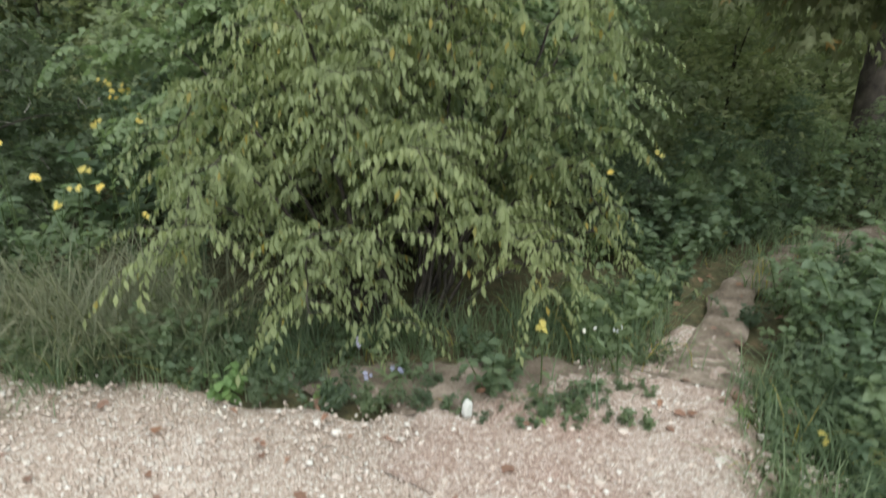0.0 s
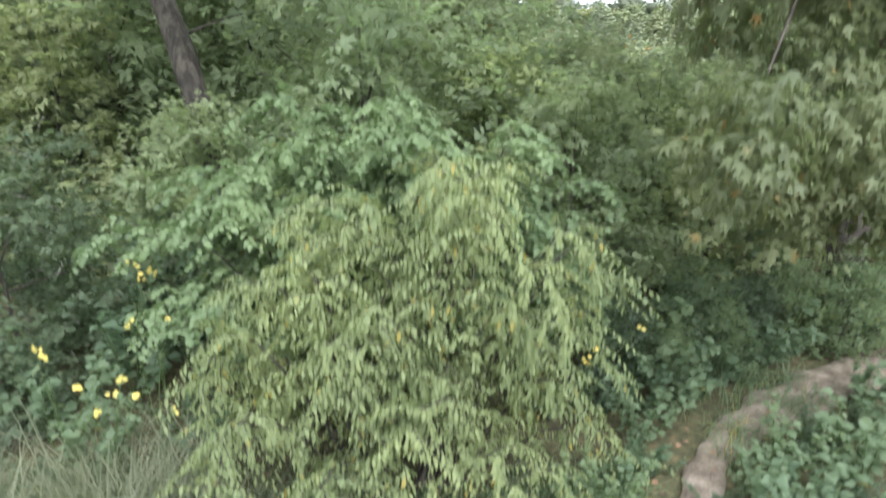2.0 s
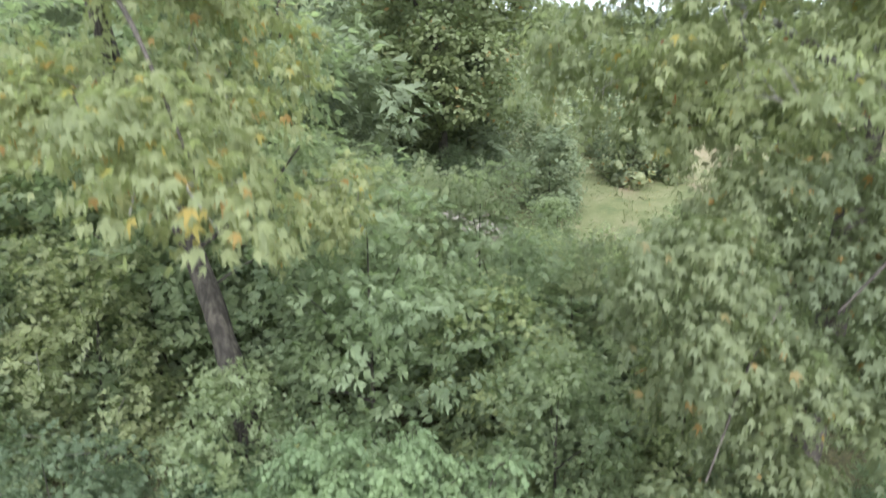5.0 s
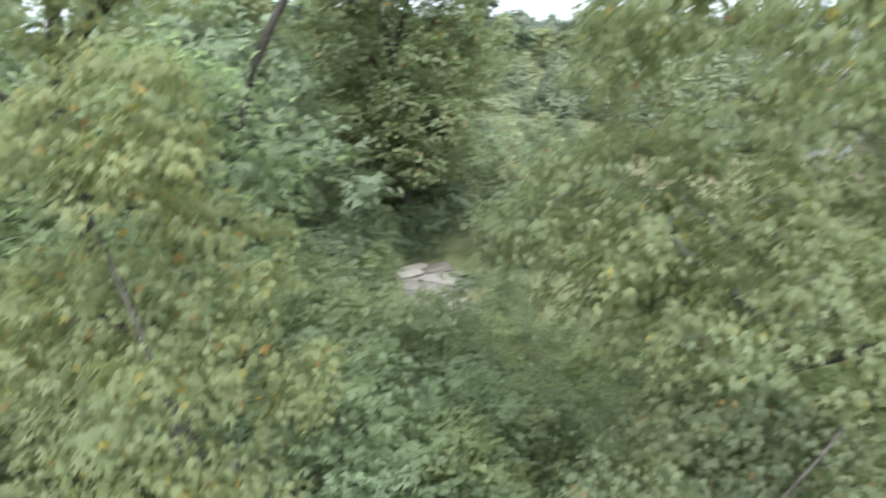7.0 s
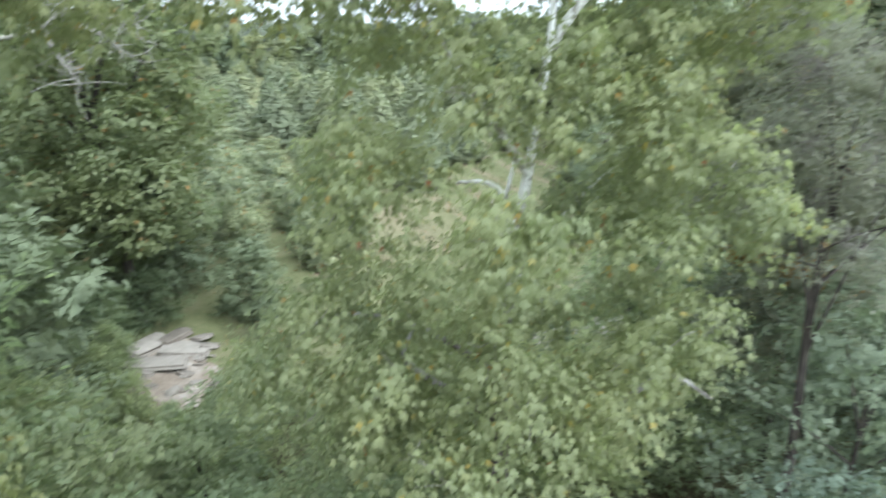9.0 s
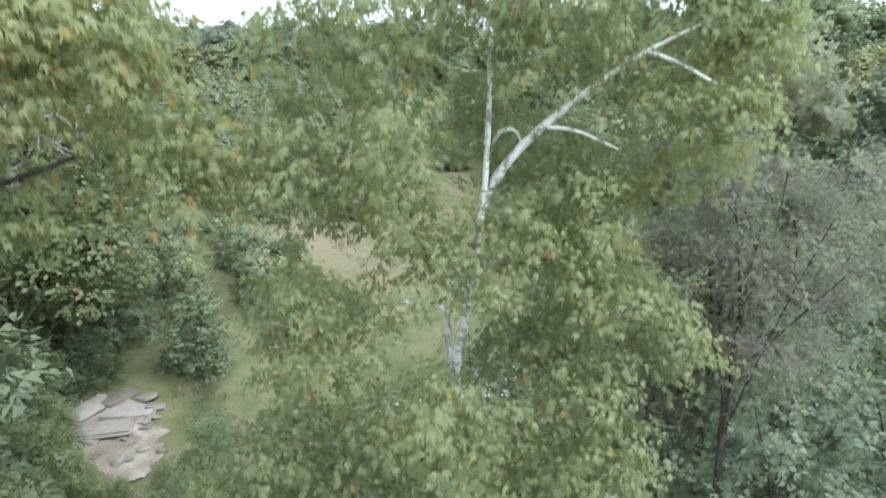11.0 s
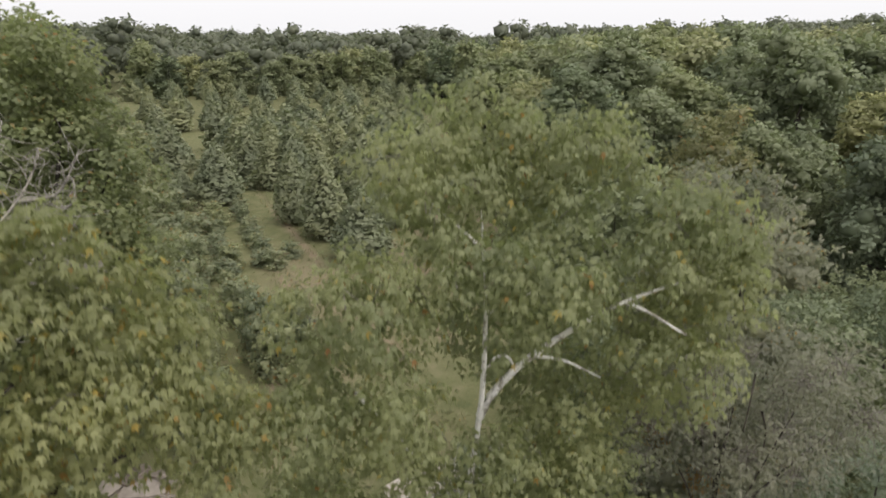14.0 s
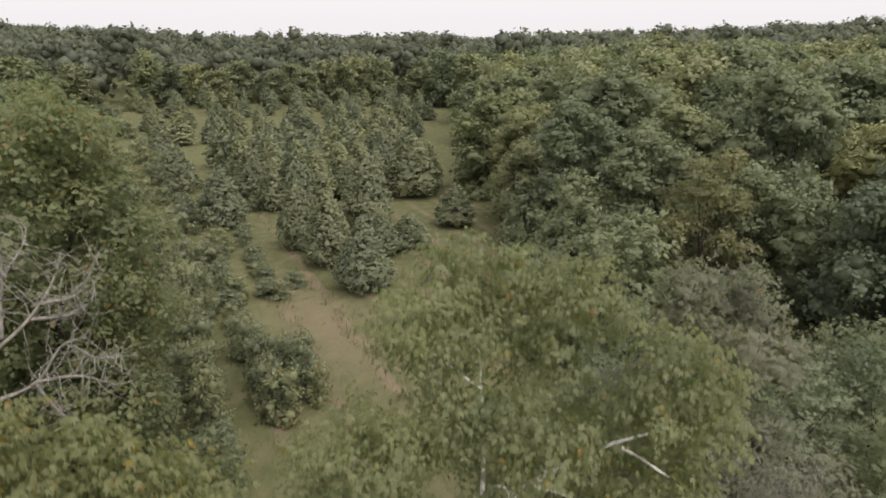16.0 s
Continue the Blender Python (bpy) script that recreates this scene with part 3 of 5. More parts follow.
def tree(name, base, trunk, trunk_r, limbs, lobes, mats, rng, sprays, leaves, size, outline, label, category="tree", group="", bark="bark", limb_bark=None,
         spread=0.25, droop=0.3, up=0.9, shell=0.5, twigs=0.12, twig_r=0.012, floor=None, leaf_name="crown", out_w=0.55, jitter=0.42, core=0.0, far=False, sub=4, share=0.48, soft=0.0, upright=False):
    """One tree: an Empty at its base that parents trunk, limbs and crown. All points are given from the base. upright: a cone, whose leaves face away from its axis."""
    top = tagged(new(name), label, category, group)
    top.location = base
    part("trunk", limb_mesh("trunk", trunk, trunk_r, 5 if far else 12, 6 if far else 20, rng), M[bark], top)
    for pts, rad in limbs:
        part("limb", limb_mesh("limb", pts, rad, 4 if far else 8, 5 if far else 12, rng), M[limb_bark or bark], top)
    small = boughs(rng, lobes, sub, share) if sub else lobes
    v, f, nor, c, pick = foliage(rng, small, sprays, leaves, size, outline, spread, droop, up, shell, floor, out_w, jitter, soft=soft)
    if core:
        inner = [inner_mass(rng, b, core) for b in small]
        if sub:
            inner += [inner_mass(rng, b, 0.55) for b in lobes]
        v, f = merged([(v, f)] + [b[:2] for b in inner])
        nor = np.concatenate([nor] + [b[2] for b in inner])
    if upright:
        nor = unit(nor * 0.45 + unit(v * (1, 1, 0)) * 0.7 + UP * 0.35)
    part(leaf_name, mesh_of(leaf_name, v, f, normals=nor if soft else None), M[mats], top)
    if twigs:
        tv, tf = twig_set(rng, small, c, pick, twigs, twig_r)
        tagged(part("twig_mass", mesh_of("twig_mass", tv, tf), M["twig"], top), kind="stuff")
    return top


def rel(points, base):
    return [tuple(np.subtract(p, base)) for p in points]


def main_sycamore():
    rng = np.random.default_rng(11)
    base = (4.0, 6.1, -0.05)
    trunk = rel([(4.0, 6.1, -0.05), (4.02, 6.1, 2.2), (4.2, 6.4, 4.5), (4.53, 6.8, 6.5), (4.74, 6.7, 8.1), (4.88, 6.6, 9.6), (4.92, 6.6, 11.0), (5.0, 6.8, 11.8), (5.1, 7.0, 12.3)], base)
    limbs = [
        (rel([(4.86, 6.62, 9.3), (5.0, 6.5, 9.7), (5.3, 6.25, 10.2), (5.82, 5.8, 10.8), (6.26, 5.35, 11.25), (6.7, 4.85, 11.6)], base), (0.07, 0.06, 0.047, 0.03, 0.012)),
        (rel([(6.26, 5.35, 11.25), (6.45, 5.1, 11.15), (6.75, 4.7, 10.9)], base), (0.03, 0.012)),
        (rel([(5.45, 6.1, 10.35), (5.75, 5.85, 10.3), (6.1, 5.5, 10.1)], base), (0.028, 0.01)),
        (rel([(4.92, 6.58, 10.95), (5.15, 6.4, 11.15), (5.5, 6.15, 11.3)], base), (0.04, 0.012)),
        (rel([(4.88, 6.6, 9.9), (5.0, 6.5, 10.25), (5.15, 6.35, 10.3), (5.25, 6.3, 10.05)], base), (0.03, 0.012)),
        (rel([(4.6, 6.8, 6.6), (4.85, 7.4, 7.0), (4.95, 7.6, 7.35), (4.7, 7.7, 7.6), (4.3, 7.9, 7.6)], base), (0.06, 0.05, 0.02)),
        (rel([(4.9, 7.55, 7.25), (5.0, 7.5, 7.8), (5.05, 7.45, 8.2)], base), (0.035, 0.015)),
        (rel([(4.2, 6.4, 4.6), (3.5, 6.4, 5.2), (2.9, 6.6, 5.75), (3.0, 6.5, 6.25)], base), (0.07, 0.045, 0.02)),
        (rel([(4.15, 6.3, 4.2), (4.9, 5.2, 5.2), (5.4, 4.75, 5.8), (5.75, 4.35, 5.6)], base), (0.07, 0.04, 0.015)),
        (rel([(4.05, 6.1, 3.0), (3.2, 5.2, 3.9), (2.4, 4.4, 3.6), (1.9, 3.9, 2.7)], base), (0.035, 0.02, 0.008)),
        (rel([(4.05, 6.1, 3.3), (4.0, 5.0, 4.4), (3.4, 4.3, 4.6), (2.8, 4.2, 3.9)], base), (0.03, 0.018, 0.008)),
        (rel([(4.3, 6.5, 5.2), (3.2, 7.0, 6.0), (2.2, 7.3, 6.2), (1.5, 7.5, 5.7)], base), (0.05, 0.03, 0.01)),
        (rel([(4.5, 6.7, 6.3), (5.8, 7.0, 7.4), (6.9, 6.6, 8.3)], base), (0.035, 0.015)),
        (rel([(4.7, 6.7, 7.9), (3.8, 6.6, 9.0), (3.0, 6.8, 10.2)], base), (0.06, 0.025)),
        (rel([(5.0, 6.8, 11.8), (4.6, 6.9, 12.2), (4.3, 7.0, 12.5)], base), (0.025, 0.01)),
    ]
    lobes = rel3([(5.3, 7.6, 13.0, 0.95, 0.95, 1.1), (6.2, 7.4, 12.9, 0.8, 0.8, 0.85), (4.2, 7.2, 12.5, 1.0, 1.0, 0.95), (6.0, 6.9, 12.2, 1.1, 1.1, 1.0), (6.7, 5.6, 11.4, 1.1, 1.1, 0.9),
                  (3.3, 6.9, 11.2, 1.1, 1.1, 1.0), (6.99, 5.05, 10.4, 0.94, 0.94, 0.75), (5.0, 5.6, 11.5, 0.9, 0.9, 0.7), (2.7, 6.9, 9.9, 1.0, 1.0, 1.0),
                  (6.5, 6.0, 9.4, 1.05, 1.05, 0.8), (3.7, 6.1, 9.0, 0.9, 0.9, 0.8), (5.9, 7.4, 9.9, 1.2, 1.2, 1.1), (5.95, 5.3, 8.2, 0.95, 0.95, 0.7),
                  (2.5, 6.6, 7.9, 0.9, 0.9, 0.9), (7.0, 6.6, 7.6, 1.1, 1.1, 1.0), (5.3, 5.2, 7.3, 0.75, 0.75, 0.55), (3.3, 5.9, 6.6, 0.9, 0.9, 0.7),
                  (5.5, 4.95, 6.2, 1.0, 0.92, 0.74), (2.6, 5.9, 5.6, 0.9, 0.8, 0.7), (4.2, 5.0, 5.5, 1.0, 0.9, 0.7), (5.9, 5.7, 5.0, 0.9, 0.9, 0.75),
                  (2.9, 4.8, 4.4, 0.9, 0.8, 0.7), (2.2, 4.2, 3.2, 0.7, 0.6, 0.75), (3.2, 4.5, 3.0, 0.8, 0.7, 0.7), (1.7, 4.3, 4.0, 0.6, 0.6, 0.6), (3.9, 4.9, 3.8, 0.8, 0.8, 0.8),
                  (1.75, 3.75, 2.2, 0.45, 0.4, 0.45), (2.3, 4.2, 1.8, 0.5, 0.45, 0.4), (3.1, 4.3, 1.8, 0.5, 0.45, 0.4), (2.9, 4.85, 2.05, 0.5, 0.5, 0.4), (2.7, 4.9, 5.2, 0.7, 0.6, 0.6), (3.0, 4.3, 7.8, 0.6, 0.5, 0.5), (3.3, 5.3, 5.9, 0.6, 0.6, 0.5), (2.7, 4.0, 2.2, 0.6, 0.5, 0.5), (3.7, 5.9, 7.2, 0.6, 0.5, 0.5), (5.4, 6.5, 7.3, 0.7, 0.6, 0.5), (4.5, 6.2, 6.2, 0.6, 0.5, 0.5), (5.6, 5.9, 8.8, 0.8, 0.8, 0.6), (7.5, 5.1, 12.0, 0.9, 0.9, 0.75), (7.83, 4.95, 11.4, 0.73, 0.73, 0.64), (6.5, 6.2, 12.8, 0.8, 0.8, 0.7), (8.0, 5.6, 10.6, 0.8, 0.8, 0.6), (6.6, 6.6, 13.1, 0.6, 0.6, 0.65), (1.7, 7.5, 5.7, 0.7, 0.7, 0.55), (2.1, 7.2, 6.4, 0.7, 0.7, 0.6), (1.2, 7.6, 5.4, 0.55, 0.55, 0.4),  (4.6, 5.7, 9.2, 0.6, 0.5, 0.5), (4.5, 5.6, 8.6, 0.6, 0.5, 0.5), (2.1, 6.6, 5.2, 0.8, 0.8, 0.6), (2.9, 7.2, 6.4, 0.8, 0.8, 0.7), (3.6, 7.6, 5.4, 0.9, 0.9, 0.7), (3.0, 6.4, 4.9, 0.8, 0.7, 0.6), (6.7, 4.8, 7.4, 0.7, 0.7, 0.6), (2.56, 8.0, 7.8, 0.76, 0.76, 0.65), (4.39, 6.3, 11.65, 0.64, 0.64, 0.55), (3.12, 6.0, 10.37, 0.68, 0.68, 0.58)], base)
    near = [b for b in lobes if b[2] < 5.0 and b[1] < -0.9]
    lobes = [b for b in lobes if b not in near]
    top = tree("sycamore_tree", base, trunk, (0.19, 0.165, 0.13, 0.09, 0.055, 0.04, 0.03, 0.02, 0.01), limbs, lobes, "sycamore", rng, 5400, 11, 0.105, STAR,
                "tall sycamore with white limbs and broad green leaves", bark="pale_bark", spread=0.2, droop=0.75, up=0.7, out_w=0.75, shell=0.7, twigs=0.06, jitter=0.28, twig_r=0.008, sub=5, share=0.44)
    # low boughs of the same tree, their leaf colour darkened for shade
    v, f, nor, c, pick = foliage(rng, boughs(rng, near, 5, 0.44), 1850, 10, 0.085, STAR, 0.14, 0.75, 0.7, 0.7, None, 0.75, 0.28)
    tagged(part("low_foliage", mesh_of("low_foliage", v, f), M["shaded_bough"], top), kind="stuff")
    return top


def rel3(lobes, base):
    return [(a - base[0], b - base[1], c - base[2], *r) for a, b, c, *r in lobes]


def leaning_tree():
    rng = np.random.default_rng(12)
    base = (-2.25, 6.7, -0.05)
    trunk = rel([(-2.25, 6.7, -0.05), (-2.4, 6.8, 1.5), (-2.6, 6.95, 2.26), (-2.9, 7.25, 3.1), (-3.27, 7.5, 3.95), (-3.85, 7.55, 6.2), (-3.6, 7.5, 8.5), (-3.0, 7.3, 10.8), (-2.6, 7.2, 12.6)], base)
    limbs = [
        (rel([(-3.0, 7.3, 3.3), (-2.2, 7.4, 3.9), (-1.6, 7.2, 4.6)], base), (0.03, 0.012)),
        (rel([(-2.8, 7.2, 2.9), (-2.4, 7.6, 3.1), (-1.9, 7.8, 3.2)], base), (0.018, 0.008)),
        (rel([(-3.4, 7.5, 4.4), (-4.6, 6.8, 5.4), (-5.6, 6.2, 6.0)], base), (0.07, 0.02)),
        (rel([(-3.7, 7.5, 5.5), (-3.2, 6.4, 6.3), (-2.7, 5.6, 6.5)], base), (0.06, 0.02)),
        (rel([(-3.2, 6.4, 6.3), (-2.3, 5.0, 5.9), (-1.5, 3.9, 4.9)], base), (0.03, 0.01)),
        (rel([(-3.7, 7.5, 7.6), (-2.2, 7.2, 8.9), (-0.9, 6.9, 9.9), (0.4, 6.7, 10.4)], base), (0.08, 0.05, 0.02)),
        (rel([(-3.4, 7.45, 9.2), (-1.8, 6.8, 10.6), (-0.5, 6.4, 11.6)], base), (0.07, 0.02)),
        (rel([(-3.8, 7.5, 6.6), (-5.2, 7.2, 8.2), (-6.0, 7.0, 9.4)], base), (0.07, 0.02)),
    ]
    lobes = rel3([(-0.1, 6.5, 12.65, 0.6, 0.6, 0.55), (0.35, 6.5, 12.0, 0.6, 0.6, 0.55), (-0.6, 6.4, 12.5, 0.65, 0.65, 0.6), (0.15, 6.3, 11.3, 0.7, 0.7, 0.6), (-0.95, 6.6, 12.6, 0.8, 0.8, 0.85), (-1.6, 6.7, 12.6, 1.2, 1.2, 1.2), (0.7, 6.8, 11.2, 0.9, 0.9, 0.9), (-0.6, 6.2, 11.0, 1.0, 1.0, 0.8),
                  (1.3, 6.9, 10.1, 0.8, 0.8, 0.7), (-2.9, 7.2, 12.4, 1.3, 1.3, 1.2), (-0.6, 7.0, 9.8, 0.9, 0.9, 0.7), (-2.2, 6.2, 10.6, 1.2, 1.0, 0.9),
                  (-3.6, 7.0, 11.0, 1.0, 1.0, 0.9), (-2.2, 6.7, 8.7, 1.0, 0.9, 0.8), (-3.6, 6.2, 8.6, 1.2, 1.0, 1.0), (-5.0, 6.6, 9.0, 1.0, 0.9, 0.8),
                  (-2.6, 5.6, 6.9, 1.0, 0.8, 0.8), (-4.4, 6.2, 6.9, 0.9, 0.8, 0.7), (-1.9, 6.3, 5.6, 0.8, 0.8, 0.7), (-5.8, 6.2, 6.2, 0.9, 0.8, 0.8),
                  (-3.4, 5.4, 5.2, 0.9, 0.7, 0.7), (-3.9, 6.9, 5.2, 0.7, 0.6, 0.5),
                  (-1.2, 6.6, 3.9, 0.6, 0.6, 0.5), (-2.0, 5.3, 4.9, 0.7, 0.6, 0.55), (-2.6, 5.6, 5.0, 0.6, 0.6, 0.5), (-1.55, 3.8, 4.85, 0.6, 0.5, 0.42), (-2.0, 4.2, 5.2, 0.55, 0.5, 0.4)], base)
    return tree("leaning_tree", base, trunk, (0.17, 0.15, 0.14, 0.12, 0.09, 0.05, 0.02), limbs, lobes, "sycamore_turning", rng, 3900, 11, 0.105, STAR,
                "leaning tree with dark trunk and turning leaves", spread=0.2, droop=0.75, up=0.7, out_w=0.75, shell=0.7, twigs=0.06, jitter=0.28, twig_r=0.008, sub=5, share=0.44)


main_sycamore()
leaning_tree()


def round_tree(name, seed, height, radius, mat, sprays, leaves, size, outline, label, base=(0, 0, 0), group="", trunk_r=0.2, low=0.25, spread=0.4, twigs=0.0,
               bark="bark", lobe_count=16, shell=0.8, droop=0.25, up=0.7, out_w=0.8, fat=1.0, jitter=0.3, core=0.0, far=False, sub=4, share=0.48, soft=0.3):
    """A broad crown built of many lumps on a forking trunk."""
    rng = np.random.default_rng(seed)
    lobes = []
    for i in range(lobe_count):
        u = (i + 0.5) / lobe_count
        h = height * (low + (1 - low) * u ** 0.9)
        prof = math.sin(math.pi * min(1, 0.18 + 0.74 * u)) ** 0.7
        a = i * 2.4 + rng.random()
        q = radius * prof * (0.45 + 0.3 * rng.random())
        s = fat * radius * (0.34 + 0.16 * rng.random()) * (1.1 - 0.35 * u)
        lobes.append((q * math.cos(a), q * math.sin(a), h - s * 0.55, s, s, s * 0.8))
    lean = rng.normal(size=2) * 0.03 * height
    trunk = [(0, 0, -0.2), (lean[0] * 0.3, lean[1] * 0.3, height * 0.3), (lean[0], lean[1], height * 0.62), (lean[0], lean[1], height * 0.9)]
    limbs = []
    for i in range(2, lobe_count, 4):
        b = lobes[i]
        s = height * (0.22 + 0.3 * i / lobe_count)
        limbs.append(([(lean[0] * 0.5, lean[1] * 0.5, s), (b[0] * 0.5, b[1] * 0.5, (s + b[2]) / 2 + 0.1), b[:3]], (trunk_r * 0.45, trunk_r * 0.12)))
    return tree(name, base, trunk, (trunk_r, trunk_r * 0.7, trunk_r * 0.4, trunk_r * 0.1), limbs, lobes, mat, rng, sprays, leaves, size, outline, label, group=group,
                bark=bark, spread=spread, twigs=twigs, shell=shell, droop=droop, floor=0.05, up=up, out_w=out_w, jitter=jitter, core=core, far=far, sub=sub, share=share, soft=soft)


def ground_z(x, y):
    return float(ground_height(x, y))


def put(ob, x, y, turn, scale, sz=None):
    """A copy of a thing on the ground."""
    m = Matrix.Translation((x, y, ground_z(x, y))) @ Matrix.Rotation(turn, 4, "Z") @ Matrix.Diagonal((scale, scale, sz or scale, 1))
    return copy_thing(ob, m)


def place(ob, x, y, turn=0.0, scale=1.0):
    ob.matrix_basis = Matrix.Translation((x, y, ground_z(x, y))) @ Matrix.Rotation(turn, 4, "Z") @ Matrix.Diagonal((scale, scale, scale, 1))
    return ob


# the yellowish tree at the field's corner
place(round_tree("field_corner_tree", 21, 15.2, 4.0, "corner", 9500, 4, 0.19, TUFT, "large yellow-green tree at the corner of the field", low=0.27, trunk_r=0.22, lobe_count=30, spread=0.24, sub=5, soft=0.5, shell=0.65), 0.1, 24.4)

place(round_tree("yellowing_tree", 23, 11.8, 2.7, "yellowing", 2600, 4, 0.2, TUFT, "yellowing tree with bare limbs at the edge of the wood", low=0.25, trunk_r=0.16, lobe_count=16, spread=0.2, sub=5, soft=0.5, share=0.4, twigs=0.04), 29.4, 20.4)

# a feathery grey-green tree behind the sycamore
grey = round_tree("grey_green_tree", 22, 12.5, 2.5, "grey", 2600, 9, 0.13, SPRIG, "feathery grey-green tree behind the sycamore", low=0.35, trunk_r=0.1, lobe_count=20, spread=0.2, twigs=0.08, shell=0.7, droop=-0.1, core=0.5)
place(grey, 11.9, 7.5)


def bare_tree():
    """A half-dead tree: a thicket of bare brown-grey twigs with few leaves left."""
    rng = np.random.default_rng(33)
    lobes = [(0.0, 0.0, 8.6, 1.3, 1.2, 1.2), (0.9, -0.7, 8.9, 1.2, 1.1, 1.0), (-0.6, 0.6, 7.6, 1.1, 1.1, 1.0), (1.7, -0.9, 8.1, 1.1, 1.1, 1.0), (0.4, -0.5, 7.0, 1.2, 1.1, 1.0), (0.1, 0.6, 9.4, 1.0, 1.0, 0.8), (2.2, -0.2, 7.2, 1.0, 1.0, 0.9)]
    limbs = [([(0, 0.05, 4.2 + 0.6 * i), (b[0] * 0.45, b[1] * 0.5, 0.4 * (4.2 + 0.6 * i) + 0.6 * b[2] - 0.2 * (i % 2)), b[:3]], (0.03, 0.008)) for i, b in enumerate(lobes)]
    limbs += [([(-0.3, -0.5, 9.6), (-0.5, -0.6, 9.2), (-0.55, -0.6, 8.7)], (0.016, 0.008)), ([(-0.1, -0.6, 8.9), (0.1, -0.6, 8.5), (0.15, -0.6, 8.0)], (0.018, 0.008)), ([(0.2, 0, 6.2), (-0.9, 0.3, 6.6), (-1.6, 0.6, 6.7)], (0.025, 0.01))]
    return tree("bare_tree", (9.2, 5.4, ground_z(9.2, 5.4)), [(0, 0, -0.1), (0.1, 0, 3), (0, 0.1, 6), (0.1, 0, 8.6)], (0.11, 0.08, 0.05, 0.015), limbs, lobes, "dull", rng, 1300, 7, 0.085, SPRIG,
                "half-dead tree of bare grey-brown twigs", bark="bark", spread=0.2, shell=0.3, twigs=0.8, twig_r=0.006)


bare_tree()


def dead_tree():
    rng = np.random.default_rng(31)
    base = (-4.2, 15.6, ground_z(-4.2, 15.6))
    top = tagged(new("dead_tree"), "bare dead tree with pale twisting branches", "tree")
    top.location = base
    part("trunk", limb_mesh("trunk", rel([base, (-4.1, 15.5, 4), (-3.4, 15.3, 7.0), (-2.0, 15.0, 9.4), (-1.3, 14.95, 10.7)], base), (0.15, 0.12, 0.09, 0.06), 10, 16, rng), M["bark"], top)
    ends = [[(-1.3, 14.95, 10.7), (-0.7, 14.9, 11.2), (-0.13, 15.0, 11.9), (0.1, 15, 12.5)], [(-1.2, 14.95, 10.9), (-1.0, 14.9, 12.0), (-0.5, 15, 12.8)],
            [(-0.4, 14.95, 11.5), (0.3, 14.9, 11.6), (0.8, 15, 12.4)], [(-0.7, 14.95, 11.2), (0.0, 15.05, 11.1), (0.5, 15, 11.3)],
            [(-1.7, 15, 9.5), (-0.8, 15.0, 9.72), (-0.2, 15.1, 10.4), (0.28, 15, 10.5)], [(-0.8, 15, 9.75), (0.0, 14.9, 9.7), (0.7, 15, 9.2)],
            [(-0.8, 15.0, 9.72), (-0.6, 14.9, 9.2), (-0.3, 14.8, 8.7)], [(-0.9, 14.9, 12.2), (-1.2, 14.8, 12.9), (-1.1, 14.8, 13.4)],
            [(0.0, 15.1, 10.35), (0.4, 15.2, 9.9), (0.9, 15.2, 9.8)]]
    for e in ends:
        limb = part("limb", limb_mesh("limb", rel(e, base), (0.044, 0.028, 0.01), 6, 12, rng), M["dead_wood"], top)
        pieces = []
        pts = curve(e, 12)
        for i in range(3, 12):
            for _ in range(3):
                d = unit(rng.normal(size=3) + (0, 0, 0.2)) * (0.3 + 0.75 * rng.random())
                pieces.append(tube(curve((pts[i], pts[i] + d * 0.5 + rng.normal(size=3) * 0.1, pts[i] + d), 6), (0.012, 0.004), 4))
        v, f = merged(pieces)
        tagged(part("twig_mass", mesh_of("twig_mass", v - np.array(base), f, smooth=True), M["dead_wood"], limb), kind="stuff")
    return top


dead_tree()

# understory between the road, the big trees and the field
UNDER = [
    round_tree("understory_tree", 41, 4.4, 1.9, "shade_bush", 800, 9, 0.14, SPRIG_3, "dense dark green understory tree", group="understory", trunk_r=0.04, low=0.03, spread=0.2, twigs=0.06, lobe_count=20),
    round_tree("understory_tree", 42, 4.0, 2.0, "blue_bush", 800, 9, 0.14, SPRIG_3, "dense blue-green understory tree", group="understory", trunk_r=0.04, low=0.03, spread=0.2, twigs=0.06, lobe_count=20),
    round_tree("understory_tree", 43, 5.0, 1.9, "silver", 780, 8, 0.165, SPRIG_3, "pale silvery-green small tree", group="understory", trunk_r=0.045, low=0.04, spread=0.22, twigs=0.04, lobe_count=20),
    round_tree("understory_tree", 44, 4.6, 1.9, "mid_green", 780, 8, 0.165, SPRIG_3, "leafy mid-green small tree", group="understory", trunk_r=0.045, low=0.03, spread=0.24, lobe_count=20),
    round_tree("understory_tree", 45, 4.6, 2.0, "mid_green", 780, 8, 0.165, SPRIG_3, "leafy light green small tree", group="understory", trunk_r=0.045, low=0.03, spread=0.24, lobe_count=20),
    round_tree("understory_tree", 46, 4.6, 2.0, "forest", 850, 7, 0.2, SPRIG_3, "rounded dark green thicket tree", group="understory", trunk_r=0.045, low=0.02, spread=0.24, lobe_count=18, fat=1.1),
]
UNDER.append(round_tree("understory_tree", 47, 6.6, 2.6, "sage", 1150, 7, 0.17, SPRIG_3, "tall sage-green thicket tree", group="understory", trunk_r=0.08, low=0.03, spread=0.24, lobe_count=24, fat=1.05))
UNDER.append(round_tree("thicket_tree", 48, 8.0, 3.2, "forest", 1500, 6, 0.21, SPRIG_3, "broad dark green tree in the thicket", group="understory", trunk_r=0.1, low=0.03, spread=0.28, lobe_count=20, fat=1.1))
